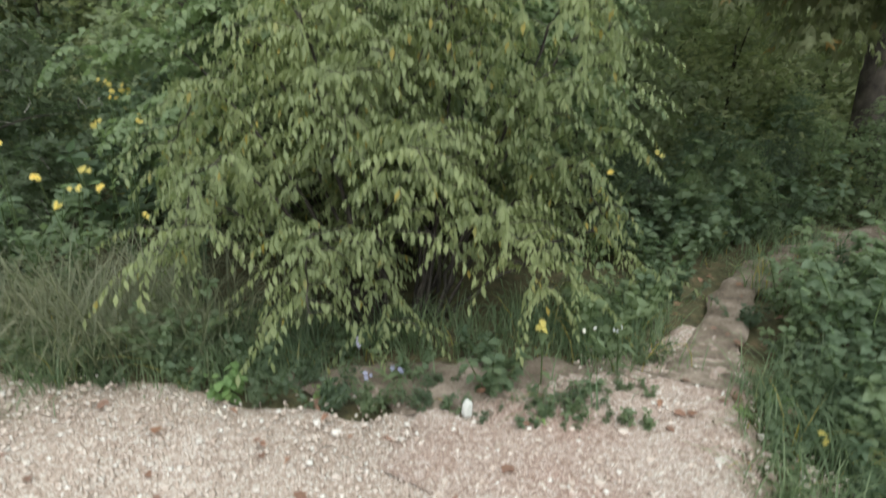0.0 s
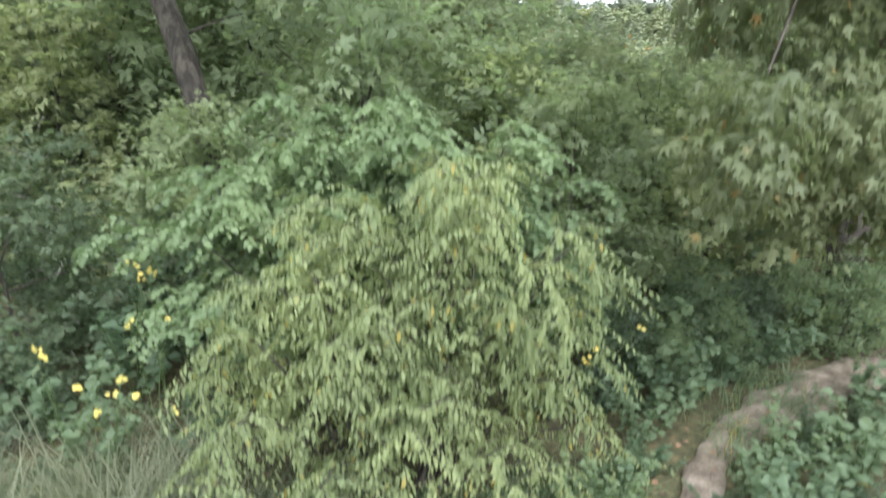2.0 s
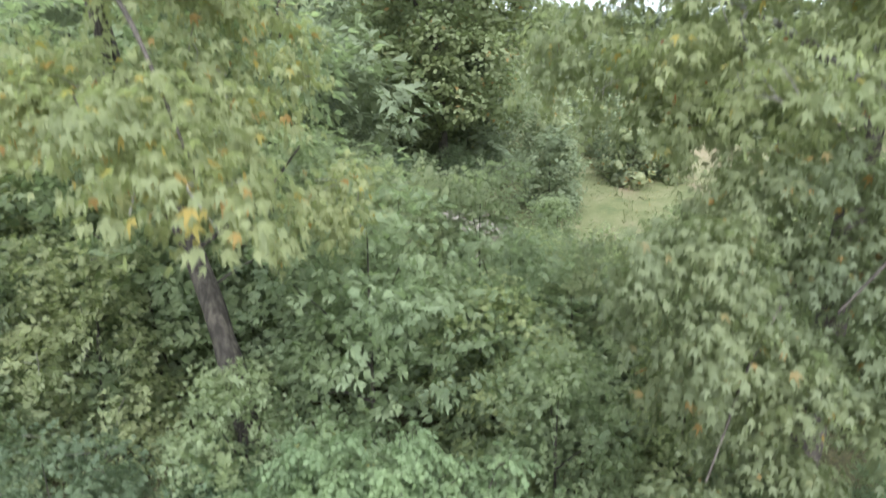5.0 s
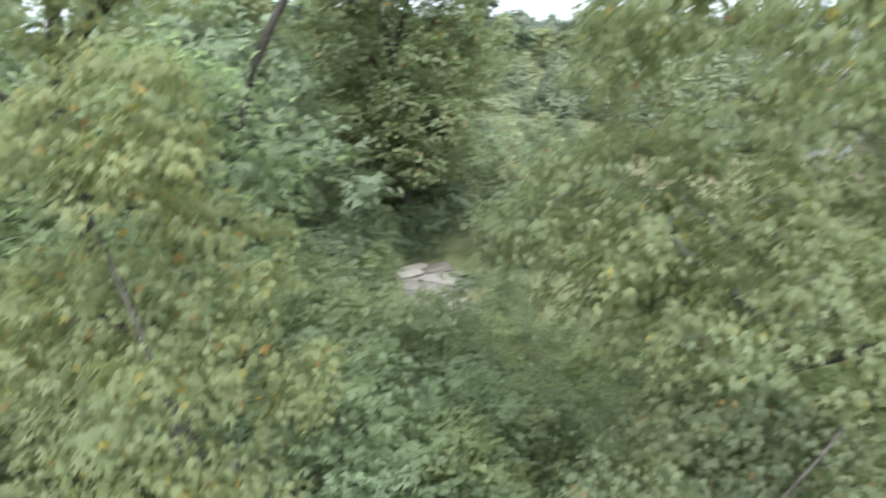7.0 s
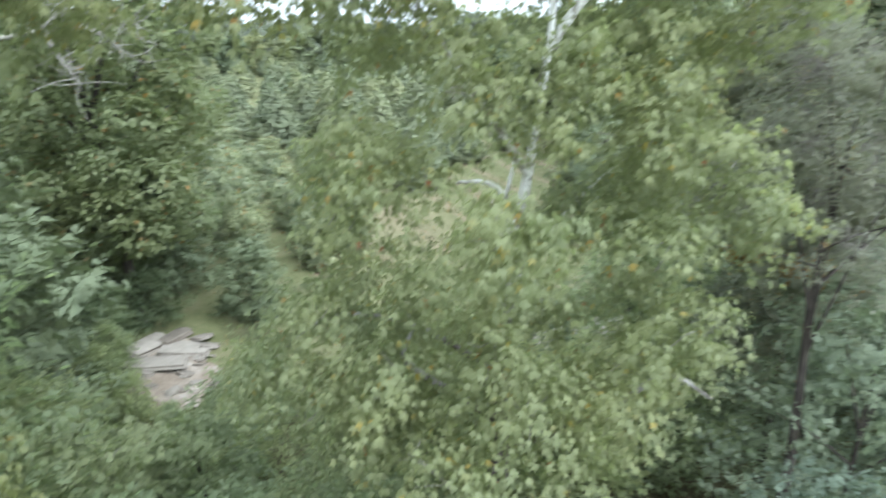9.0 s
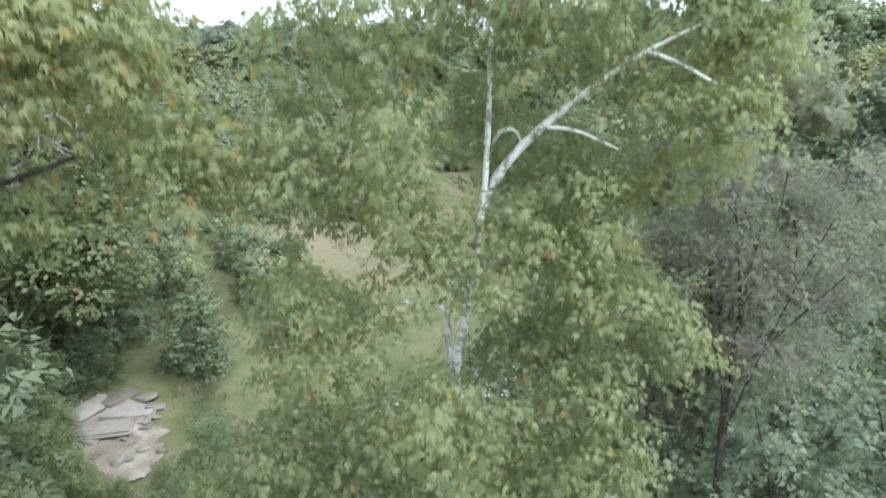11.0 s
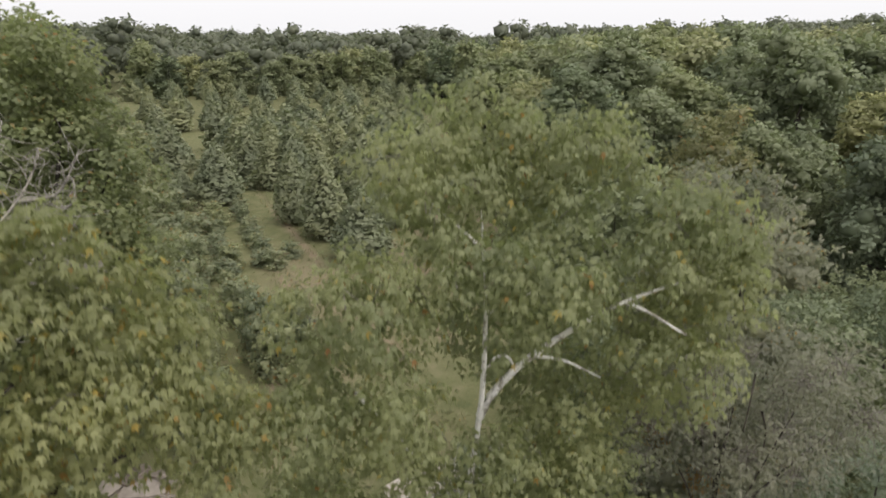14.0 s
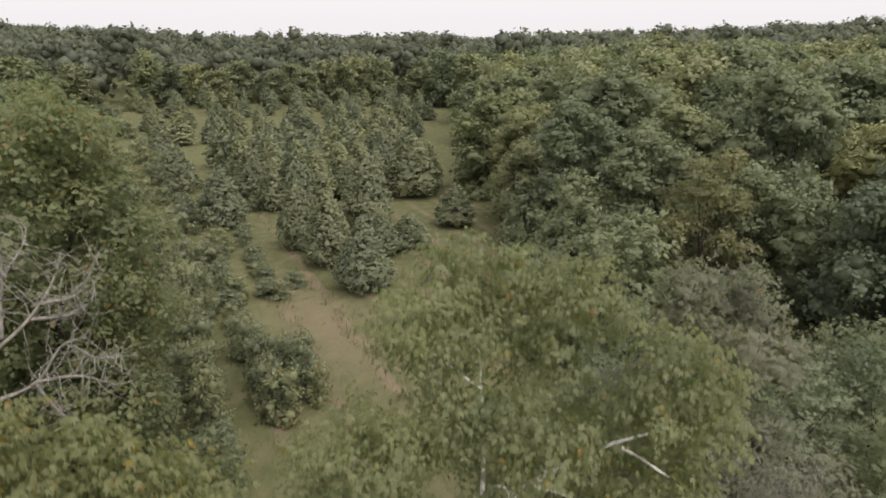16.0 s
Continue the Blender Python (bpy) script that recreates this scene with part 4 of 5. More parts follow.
for ob, x, y, sc in zip(UNDER, (-1.15, -3.7, -0.9, -4.6, -0.9, 27.0, 10.8, 16.0), (5.3, 5.1, 9.9, 9.4, 7.3, 24.5, 5.2, 11.5), (0.5, 0.55, 0.8, 1.1, 0.9, 1.3, 0.92, 0.86)):
    place(ob, x, y, 0.4, sc)
rng = np.random.default_rng(77)
for kind, x, y, sc in ((3, -2.35, 6.2, 0.46), (1, 0.5, 23.3, 1.05), (1, -1.6, 22.6, 0.95), (0, -2.2, 6.1, 0.62), (0, -2.5, 5.7, 0.72), (0, -1.9, 5.6, 0.62), (0, 2.3, 5.5, 0.46), (3, 3.1, 7.2, 0.45), (1, -4.8, 4.3, 0.55), (0, -5.9, 5.4, 0.75), (1, 0.4, 5.3, 0.46), (3, 1.3, 6.2, 0.55), (0, 3.4, 5.75, 0.4), (0, 3.9, 5.6, 0.5), (0, 4.4, 5.95, 0.42), (1, 2.9, 5.6, 0.38), (0, 1.95, 4.95, 0.3), (0, 2.5, 5.25, 0.34), (0, 3.5, 6.5, 0.5), (0, 5.4, 6.6, 0.4), (0, 3.3, 3.2, 0.3),
                       (1, -3.2, 4.3, 0.36), (0, -3.7, 6.0, 0.55), (2, -4.8, 7.9, 0.85), (2, -6.2, 7.2, 0.9), (1, 1.5, 5.0, 0.34), (4, 0.9, 8.2, 0.75), (3, -2.6, 9.6, 0.95), (2, -7.0, 9.0, 1.1), (4, 2.3, 9.2, 0.58), (3, 3.4, 10.6, 0.5), (2, -2.2, 12.4, 1.0),
                       (3, -2.4, 13.4, 0.75), (3, -4.4, 13, 1.5), (4, -7.5, 12, 1.7), (3, 5.6, 9.8, 0.9), (4, 7.4, 8.6, 1.0), (0, 6.4, 3.9, 0.75), (6, 8.0, 3.7, 0.7), 
                       (3, 9.8, 9.6, 1.2), (7, 12.4, 10.2, 0.72), (6, 15.2, 8.6, 1.0), (6, 12.4, 3.2, 0.85), (6, 15.0, 5.0, 1.0), (7, 18.5, 9.0, 1.03), (7, 18.4, 14.0, 0.72), (5, 16.6, 14.6, 1.0),
                       (7, 21.5, 17.5, 0.78), (7, 22, 11.0, 0.91), (7, 20, 5.6, 1.09), (7, 25, 9.0, 0.91), (5, 24, 21.5, 1.3), (5, 1.0, 26.8, 1.05), (7, -1.2, 25.8, 0.78), (5, 0.8, 29.6, 0.8), (7, -3.2, 18.0, 0.91),
                       (7, -6, 16.5, 1.15), (3, 5.4, 13.5, 0.55), (4, 7.5, 12.6, 0.65), (5, 9.8, 13.0, 0.6), (3, -9.5, 6.5, 1.1), (5, -8.5, 16, 1.6), (5, -4.8, 17.5, 1.5), (7, -11, 20, 1.15), (4, -6.2, 10.6, 1.2), (4, -9, 10, 1.6),
                       (7, -3.2, 15.8, 0.66), (2, 0.7, 10.4, 1.0), (3, 0.7, 7.6, 0.58), (2, 1.9, 8.6, 0.72), (4, 2.7, 8.2, 0.66), (3, 0.2, 14.5, 0.24), (3, 1.2, 15.0, 0.24), (2, -0.8, 14.0, 0.4), (3, 0.6, 12.8, 0.4), (2, -0.5, 12.0, 0.5), (4, 1.9, 13.4, 0.5), (3, 2.7, 15.5, 0.5), (4, 3.3, 17.2, 0.3), (5, 3.8, 22.6, 0.5), (3, -0.9, 20.4, 0.42), (4, -0.8, 22.4, 0.5), (3, -0.4, 17.4, 0.3), (2, -1.3, 16.5, 0.45), (3, -1.2, 18.4, 0.45), (3, 0.4, 16.4, 0.2), (4, 1.6, 16.8, 0.2), (4, 3.6, 13.2, 0.55), (7, 29, 17.5, 0.95), (7, 27.5, 10.5, 0.9), (7, 31, 24.5, 0.9), (5, 29, 29, 1.5), (5, 25.0, 28, 0.8), (7, 25.5, 16.5, 0.7), (7, 28, 13, 0.75), (5, 22.5, 24.5, 0.9), (7, 30, 21, 0.75), (5, 30, 35, 1.0), (5, -3, 31, 1.4), (5, -1, 36, 1.3), (5, 0.5, 42, 1.0), (7, -2, 27.5, 0.97)):
    put(UNDER[kind], x, y, rng.random() * 6.28, sc * (0.92 + 0.16 * rng.random()))

# ---- the front bush, with drooping sprays ----


def hanging_leaves(rng, line, leaves, size, droop, wide):
    """Leaves in two ranks along a twig, hanging from it: places, tips, faces and sizes."""
    u = (np.arange(leaves) + 0.3 + 0.5 * rng.random(leaves)) / leaves
    k = np.clip(u * (len(line) - 1), 0, len(line) - 1.001)
    lo = k.astype(int)
    at = line[lo] + (line[lo + 1] - line[lo]) * (k - lo)[:, None]
    way = unit(line[lo + 1] - line[lo])
    side = unit(np.cross(way, np.tile(UP, (leaves, 1)))) * np.where(np.arange(leaves) % 2, 1.0, -1.0)[:, None]
    tip = unit(way * 0.5 + side * wide - UP * droop + rng.normal(size=(leaves, 3)) * 0.22)
    face = unit(UP + way * 0.4 + side * 0.3 + rng.normal(size=(leaves, 3)) * 0.25)
    return at, tip, face, size * (0.65 + 0.6 * rng.random(leaves))


def arching_bush(name, base, seed, label, mat, stems, reach, heights, twigs, leaves, size, droop, outline, singles, wide=0.55, twig_length=0.32, dip=0.3):
    """A bush of arching stems; side twigs along their upper parts carry hanging leaves, in tiers with shade between."""
    rng = np.random.default_rng(seed)
    top = tagged(new(name), label, "bush")
    top.location = base
    rows, small = [], []
    crowns = [(0.42 * reach[0] * math.cos(b), 0.42 * reach[1] * math.sin(b), 0.72 + 0.4 * rng.random()) for b in (0.3, 1.6, 2.8, 3.9, 5.2)] + [(0, 0, 1.08)]
    for i in range(stems):
        bx, by, tall = crowns[i % 6]
        u = (i + 0.5) / stems
        a = i * 2.4 + 0.5 * rng.random()
        h = heights[0] + (heights[1] - heights[0]) * u ** 0.85 * (0.85 + 0.25 * rng.random()) * tall
        q = (1 - u ** 2.2) ** 0.5 * (0.7 + 0.5 * rng.random()) + 0.08
        ex, ey = 0.72 * reach[0] * q * math.cos(a), 0.72 * reach[1] * q * math.sin(a)
        line = curve([(0.3 * bx + 0.08 * ex, 0.3 * by + 0.08 * ey, 0), (0.7 * bx + 0.25 * ex, 0.7 * by + 0.25 * ey, h * 0.55), (bx + 0.62 * ex, by + 0.62 * ey, h), (bx + ex, by + ey, h - dip * q)], 22)
        line[1:] += rng.normal(size=(21, 3)) * 0.012
        if i % 3 == 0:
            v, f = tube(line, (0.014, 0.008, 0.003), 5)
            part("stem", mesh_of("stem", v, f, smooth=True), M["bark"], top)
        for j in range(twigs):
            k = 9 + int(12.9 * (j + rng.random()) / twigs)
            p, w = line[min(k, 21)], unit(line[min(k, 21)] - line[min(k, 21) - 1])
            side = unit(np.cross(w, UP)) * (1 if j % 2 else -1)
            n = twig_length * (0.6 + 0.7 * rng.random())
            d = unit(w * 0.6 + side * 0.8 + rng.normal(size=3) * 0.25) * (1, 1, 0.6)
            twig = curve((p, p + d * n * 0.5 + (0, 0, 0.03), p + d * n - UP * 0.22 * n), 6)
            rows.append(hanging_leaves(rng, twig, leaves, size, droop, wide))
            if j % 2 == 0:
                small.append(tube(twig[::2], (0.003, 0.0015), 3))
    at, tip, face, sz = (np.concatenate(x) for x in zip(*rows))
    keep = at[:, 2] > 0.06
    at, tip, face, sz = at[keep], tip[keep], face[keep], sz[keep]
    front = np.flatnonzero(at[:, 1] < np.quantile(at[:, 1], 0.2))
    single = rng.choice(front, min(singles, len(front)), replace=False)
    rest = np.setdiff1d(np.arange(len(at)), single)
    v, f = leaf_verts(outline, at[rest], tip[rest], face[rest], sz[rest])
    tagged(part("foliage", mesh_of("foliage", v, f), M[mat], top), kind="stuff")
    v, f = merged(small)
    tagged(part("twig_mass", mesh_of("twig_mass", v, f), M["bark"], top), kind="stuff")
    leaf = mesh_of("leaf", outline[0], outline[1])
    for i in single:
        ob = part("leaf", leaf, M[mat], top)
        t = unit(tip[i])
        c = unit(np.cross(face[i], t))
        o = np.cross(t, c)
        ob.matrix_local = Matrix([(*(s * sz[i] for s in r), at[i][j]) for j, r in enumerate(zip(t, c, o))] + [(0, 0, 0, 1)])
    return top


arching_bush("drooping_bush", (-0.25, 3.5, -0.03), 51, "large arching bush with drooping pale green leaves", "bush", 76, (1.25, 0.95), (0.5, 2.15), 26, 19, 0.052, 0.95, SLIM, 260)
arching_bush("leafy_bush", (-0.5, 4.55, -0.03), 52, "rounded bush with fresh green upturned leaves", "green_bush", 90, (1.75, 0.85), (0.8, 2.4), 24, 14, 0.056, 0.3, BROAD, 0, 0.7, 0.26, 0.12)

# ---- the planted field ----
YOUNG = []
for i, (sd, sp, lv, sz, ol) in enumerate(((61, 1800, 3, 0.21, TUFT), (62, 1800, 3, 0.21, TUFT), (63, 450, 3, 0.36, TUFT), (64, 450, 3, 0.36, TUFT))):
    r2 = np.random.default_rng(sd)
    lobes = []
    count = 110 if i < 2 else 50
    for j in range(count):
        u = (j + 0.5) / count
        a = j * 2.4 + r2.random()
        w = 1.65 * (1 - u) ** 0.72 * (0.6 + 0.4 * min(1, u * 5))
        lobes.append((w * 0.86 * math.cos(a), w * 0.86 * math.sin(a), 0.4 + 4.7 * u, 0.13 + 0.17 * w, 0.13 + 0.17 * w, 0.34))
    lobes += [(0, 0, 1.3, 1.15, 1.15, 1.1), (0, 0, 2.6, 0.8, 0.8, 1.2), (0, 0, 3.9, 0.4, 0.4, 0.9)]
    YOUNG.append(tree("young_tree", (0, 0, 0), [(0, 0, -0.1), (0.03, 0, 2.5), (0, 0.03, 5.0)], (0.07, 0.04, 0.01), [], lobes, "young", r2, sp, lv, sz, ol,
                      "young conical plantation tree with grey-green leaves", group="plantation rows", spread=0.12, droop=-0.35, up=0.5, shell=0.85, twigs=0, floor=0.1, out_w=0.9, jitter=0.3, core=0.62, far=True, sub=0, soft=0.75, upright=True))
used = [False] * 4


def put_young(kind, x, y, height, width):
    """width: half the crown's breadth."""
    ob = YOUNG[kind]
    m = Matrix.Translation((x, y, ground_z(x, y))) @ Matrix.Rotation((x * 7.3 + y * 3.1) % 6.28, 4, "Z") @ Matrix.Diagonal((width / 1.75, width / 1.75, height / 5.4, 1))
    if not used[kind]:
        used[kind] = True
        ob.matrix_basis = m
        return ob
    return copy_thing(ob, m)


for i, (x, y, h, w) in enumerate(((17.3, 49.7, 5.7, 1.9), (17.9, 44.6, 5.7, 2.2), (17.9, 38.4, 4.7, 2.1), (22.5, 44.5, 3.2, 1.5), (25.3, 53.0, 6.2, 2.5), (34.7, 60.9, 6.2, 2.7), (13.7, 59.6, 5.2, 2.3),
                                  (13.0, 76, 5.2, 2.0), (32.2, 48.6, 3.6, 2.0), (25.4, 45.2, 2.6, 1.6), (11.3, 63.4, 2.6, 1.3))):
    put_young(i % 2, x, y, h, w)
for i in range(7):
    for j in range(6):
        x, y = 19.2 + i * 3.1 + j * 0.55 + rng.normal() * 0.5, 63.5 + j * 5.0 - max(0, 2 - i) * 0 + rng.normal() * 0.7
        if j == 0 and i == 5:
            continue
        put_young((i + j) % 2 if j < 2 else 2 + (i + j) % 2, x, y, 5.2 + rng.normal() * 0.6, 2.1 + rng.normal() * 0.2)
for j in range(18):
    y = 86 + j * 6.6
    for i in range(13):
        x = 2 + 0.13 * y + i * (4.2 + 0.035 * (y - 84)) + rng.normal() * 1.2
        if rng.random() < 0.18 or (i < 3 and j < 4 and rng.random() < 0.5) or (34 < x < 41 and y < 128) or x > 0.62 * y - 2 or (18 < x < 46 and y < 93):
            continue
        put_young(2 + (i + j) % 2, x, y + rng.normal(), 4.4 + rng.normal() * 0.9, 1.9 + rng.normal() * 0.3)

SHRUB = round_tree("field_shrub", 66, 2.6, 1.05, "field_shrub", 250, 4, 0.17, TUFT, "small leafy shrub in a planted row", group="field shrubs", trunk_r=0.03, low=0.04, spread=0.15, lobe_count=12, shell=0.7, fat=1.1, core=0.6, far=True, sub=0, soft=0.7)
place(SHRUB, 7.7, 25.8, 0, 1.03)
for x, y, h, w in ((7.9, 29.0, 2.9, 0.95), (4.6, 26.4, 2.1, 0.9), (5.0, 29.3, 3.0, 1.0), (5.5, 33.0, 2.9, 1.1), (5.9, 35.9, 2.9, 1.15), (7.5, 39.6, 3.0, 1.0), (7.0, 42.0, 2.7, 0.95), (9.3, 27.9, 2.7, 0.75),
                   (9.6, 26.2, 2.0, 0.7), (10.1, 29.5, 2.3, 0.65), (8.9, 35.6, 1.5, 0.5), (12.5, 44.5, 1.2, 0.7), (11.6, 40.8, 1.0, 0.75), (14.0, 41.5, 1.1, 0.75), (9.8, 41.4, 1.6, 0.95), (8.0, 49.1, 2.3, 1.4),
                   (11.7, 53.2, 1.8, 1.2), (9.7, 49.5, 1.9, 1.2)):
    copy_thing(SHRUB, Matrix.Translation((x, y, ground_z(x, y))) @ Matrix.Rotation(rng.random() * 6.28, 4, "Z") @ Matrix.Diagonal((w / 1.1, w / 1.1, h / 2.5, 1)))
for row, first, last, tall in ((1.05, 26.5, 46.0, 1.0), (4.05, 26.0, 33.0, 0.95), (4.05, 36.0, 50.0, 0.5), (5.6, 27.5, 31.0, 0.9), (7.05, 40.0, 56.0, 0.45), (-1.7, 30.0, 60.0, 0.9)):
    y = first
    while y < last:
        x = row + 0.13 * y + rng.normal() * 0.18
        w = (0.75 + 0.3 * rng.random()) * (0.6 + 0.4 * tall)
        copy_thing(SHRUB, Matrix.Translation((x, y, ground_z(x, y))) @ Matrix.Rotation(rng.random() * 6.28, 4, "Z") @ Matrix.Diagonal((w, w, tall * (0.75 + 0.4 * rng.random()), 1)))
        y += 1.25 + 0.9 * rng.random()
for i in range(46):
    y = 42 + 48 * rng.random()
    x = 0.13 * y + 2.1 * round(rng.random() * 6) + 1.0 + rng.normal() * 0.4
    if x > 0.36 * y + 1 or (12 < x and y < 60):
        continue
    s = 0.35 + 0.45 * rng.random()
    copy_thing(SHRUB, Matrix.Translation((x, y, ground_z(x, y))) @ Matrix.Rotation(rng.random() * 6.28, 4, "Z") @ Matrix.Diagonal((s, s, s * 0.8, 1)))
for i in range(64):
    y = 46 + 150 * rng.random()
    x = (0.02 + 0.11 * rng.random()) * y + 1 + rng.normal() * 1.6
    s = 0.7 + 0.7 * rng.random()
    copy_thing(SHRUB, Matrix.Translation((x, y, ground_z(x, y))) @ Matrix.Rotation(rng.random() * 6.28, 4, "Z") @ Matrix.Diagonal((s * 1.3, s * 1.3, s, 1)))

# ---- woods round the field ----
def wood_kinds(name, group, rows, sprays, size, lobe_count, sub, low, far):
    """One tree of each row (seed, height, radius, material, label) for a stretch of wood."""
    return [round_tree(name, seed, h, r, mat, sprays, 3, size, TUFT, label, group=group, trunk_r=0.25, low=low, spread=size * 0.75, lobe_count=lobe_count, shell=0.85, fat=1.15,
                       up=0.55, out_w=1.0, jitter=0.3, core=0.62, far=far, sub=sub, share=0.46, droop=0.15, soft=0.7) for seed, h, r, mat, label in rows]


WOOD = wood_kinds("forest_tree", "woodland edge", ((81, 15.0, 4.6, "forest", "tall dark green broadleaf tree"), (82, 14.0, 4.8, "forest_olive", "tall olive-green broadleaf tree"),
                                                   (83, 16.0, 4.4, "forest", "tall narrow dark green tree"), (80, 13.5, 4.7, "forest_blue", "tall blue-green broadleaf tree")), 5800, 0.3, 17, 7, 0.03, False)
MIDWOOD = wood_kinds("woodland_tree", "woodland", ((84, 14.5, 5.0, "forest", "dark green crown of woodland tree"), (85, 14.0, 5.2, "forest_olive", "olive green crown of woodland tree")), 1900, 0.55, 14, 6, 0.08, True)
# trees farther off: at the wood's edge, and inside it, leafy near the top alone
EDGE = wood_kinds("woodland_tree", "woodland", ((88, 14.5, 5.0, "forest", "dark green crown of woodland tree"), (89, 14.0, 5.2, "forest_olive", "olive green crown of woodland tree")), 800, 0.85, 12, 5, 0.1, True)
INNER = wood_kinds("woodland_tree", "woodland", ((86, 14.5, 5.0, "forest", "dark green crown of woodland tree"), (87, 14.0, 5.2, "forest_olive", "olive green crown of woodland tree")), 800, 0.72, 10, 5, 0.5, True)
EDGE_Y = (-10, 12, 22, 32, 40, 48, 60, 75, 95, 115, 140, 185, 250)
EDGE_X = (30, 31, 29, 28, 30, 34, 40, 50, 63, 77, 94, 120, 160)
rng = np.random.default_rng(205)
spots = [(33.5, 20.0), (33.0, 27.0), (35.0, 13.0), (33.0, 34.0), (35.5, 41.0), (40.0, 23.0), (40.5, 31.0), (41.0, 16.0), (39.5, 47.0), (42.0, 39.0)]
for _ in range(9000):
    y, x = -5 + 270 * rng.random(), -60 + 330 * rng.random()
    r, az = math.hypot(x, y), math.degrees(math.atan2(x, y))
    right = x > np.interp(y, EDGE_Y, EDGE_X) + 3.5 and az < 76
    back = r > 166 + 10 * math.cos(math.radians(az * 3)) and -12 < az < 45
    left = (y > 44 and x < -4 + 0.05 * y and az > -20) or (r > 27 and az < -13 and az > -34 and r < 60)
    if not (right or back or left) or r > 188 or (34.3 < az < 38.2 and r > 225):
        continue
    gap = 6.5 if r < 80 else 8.6
    if all((x - a) ** 2 + (y - b) ** 2 > gap * gap for a, b in spots):
        spots.append((x, y))
spots.sort(key=lambda p: math.hypot(*p))
for i, (x, y) in enumerate(spots):
    r = math.hypot(x, y)
    deep = x - np.interp(y, EDGE_Y, EDGE_X)
    s = 0.72 + 0.26 * rng.random() + 0.2 * min(1.0, max(0.0, deep - 4) / 30)
    if r < 70:
        ob = WOOD[int(rng.integers(4))]
    elif r > 100 and np.interp(y, EDGE_Y, EDGE_X) + 20 < x:
        ob = INNER[int(rng.integers(2))]
    else:
        ob = (MIDWOOD if r < 115 else EDGE)[int(rng.integers(2))]
    if "placed" not in ob:
        ob["placed"] = 1
        place(ob, x, y, rng.random() * 6.28, s)
    else:
        put(ob, x, y, rng.random() * 6.28, s * 1.12, s * (0.92 + 0.16 * rng.random()))
for ob in bpy.data.objects:
    if "placed" in ob:
        del ob["placed"]


def far_woods():
    """The wooded hills, from the back of the valley to the horizon: thousands of crowns, each of loose leafy clumps."""
    rng = np.random.default_rng(91)
    at, tip, face, size, cores, ways = [], [], [], [], [], []
    cells = set()
    n = 0
    while n < 2600:
        r = 185 * (1400 / 185) ** rng.random()
        az = -14 + 92 * rng.random()
        if r < 184 + 8 * math.cos(math.radians(az * 3)) or (34.3 < az < 38.2 and r < 430) or (61 < az < 69 and 470 < r < 540):
            continue
        x, y = r * math.sin(math.radians(az)), r * math.cos(math.radians(az))
        step = 8.0 + r / 120
        cell = (int(x // step), int(y // step))
        if cell in cells and r < 420:
            n += 0.2
            continue
        cells.add(cell)
        n += 1
        h = 10 + 5.5 * rng.random() + 4.0 * (rng.random() < 0.16)
        w = 3.9 + 1.6 * rng.random() + r / 260
        near = r < 360
        k = 8 if near else 4
        e = unit(rng.normal(size=(k, 3)) + (0, 0, 0.5))
        mids = np.array((x, y, ground_z(x, y) + h - w * 0.8)) + e * (w * 0.62, w * 0.62, w * 0.5)
        wide = w * (0.36 + 0.16 * rng.random(k)) * (1.0 if near else 1.3)
        m = k * (14 if near else 10)
        own = np.arange(m) % k
        d = unit(rng.normal(size=(m, 3)) + e[own] * 0.5 + (0, 0, 0.5))
        at.append(mids[own] + d * (wide[own] * (0.9 + 0.15 * rng.random(m)))[:, None])
        tip.append(unit(d * (1, 1, 0) + rng.normal(size=(m, 3)) * 0.5 - UP * 0.2))
        ways.append(d)
        face.append(unit(d * 1.2 + UP * 0.3 + rng.normal(size=(m, 3)) * 0.25))
        for p, b in zip(mids, wide):
            cores.append(inner_mass(rng, (*p, b, b, b * 0.9), 0.78))
        size.append(w * (0.26 if near else 0.36) * (0.7 + 0.6 * rng.random(m)))
    v, f = leaf_verts(TUFT, np.concatenate(at), np.concatenate(tip), np.concatenate(face), np.concatenate(size))
    nor = np.concatenate([np.repeat(np.concatenate(ways), len(TUFT[0]), 0)] + [b[2] for b in cores])
    v, f = merged([(v, f)] + [b[:2] for b in cores])
    tagged(part("far_woods", mesh_of("far_woods", v, f, normals=nor), M["far"]), "wooded hills on the horizon", "woods", kind="stuff")


far_woods()

# ---- grass ----


def blades(name, rng, roots, heights, lean, width, mat, label, category="grass"):
    """Arching blades of grass of four joints each, as one mesh."""
    n = len(roots)
    a = rng.random(n) * 2 * np.pi
    d = np.stack((np.cos(a), np.sin(a), np.zeros(n)), -1)
    side = np.stack((-np.sin(a), np.cos(a), np.zeros(n)), -1)
    bend = lean * (0.4 + rng.random(n))
    vs = []
    for u, w in ((0.0, 1.0), (0.4, 0.9), (0.75, 0.6)):
        q = roots + (UP * (u - 0.35 * u * u * np.minimum(bend, 1.2)[:, None]) + d * (u * u * bend)[:, None]) * heights[:, None]
        vs += [q - side * (width * w / 2), q + side * (width * w / 2)]
    vs.append(roots + (UP * (1 - 0.42 * np.minimum(bend, 1.2)[:, None]) + d * bend[:, None]) * heights[:, None])
    v = np.stack(vs, 1).reshape(-1, 3)
    i = (np.arange(n) * 7)[:, None]
    q = np.concatenate((i + (0, 1, 3, 2), i + (2, 3, 5, 4)))
    t = i + (4, 5, 6)
    return tagged(part(name, mesh_of(name, v, q, t), mat), label, category, kind="stuff")


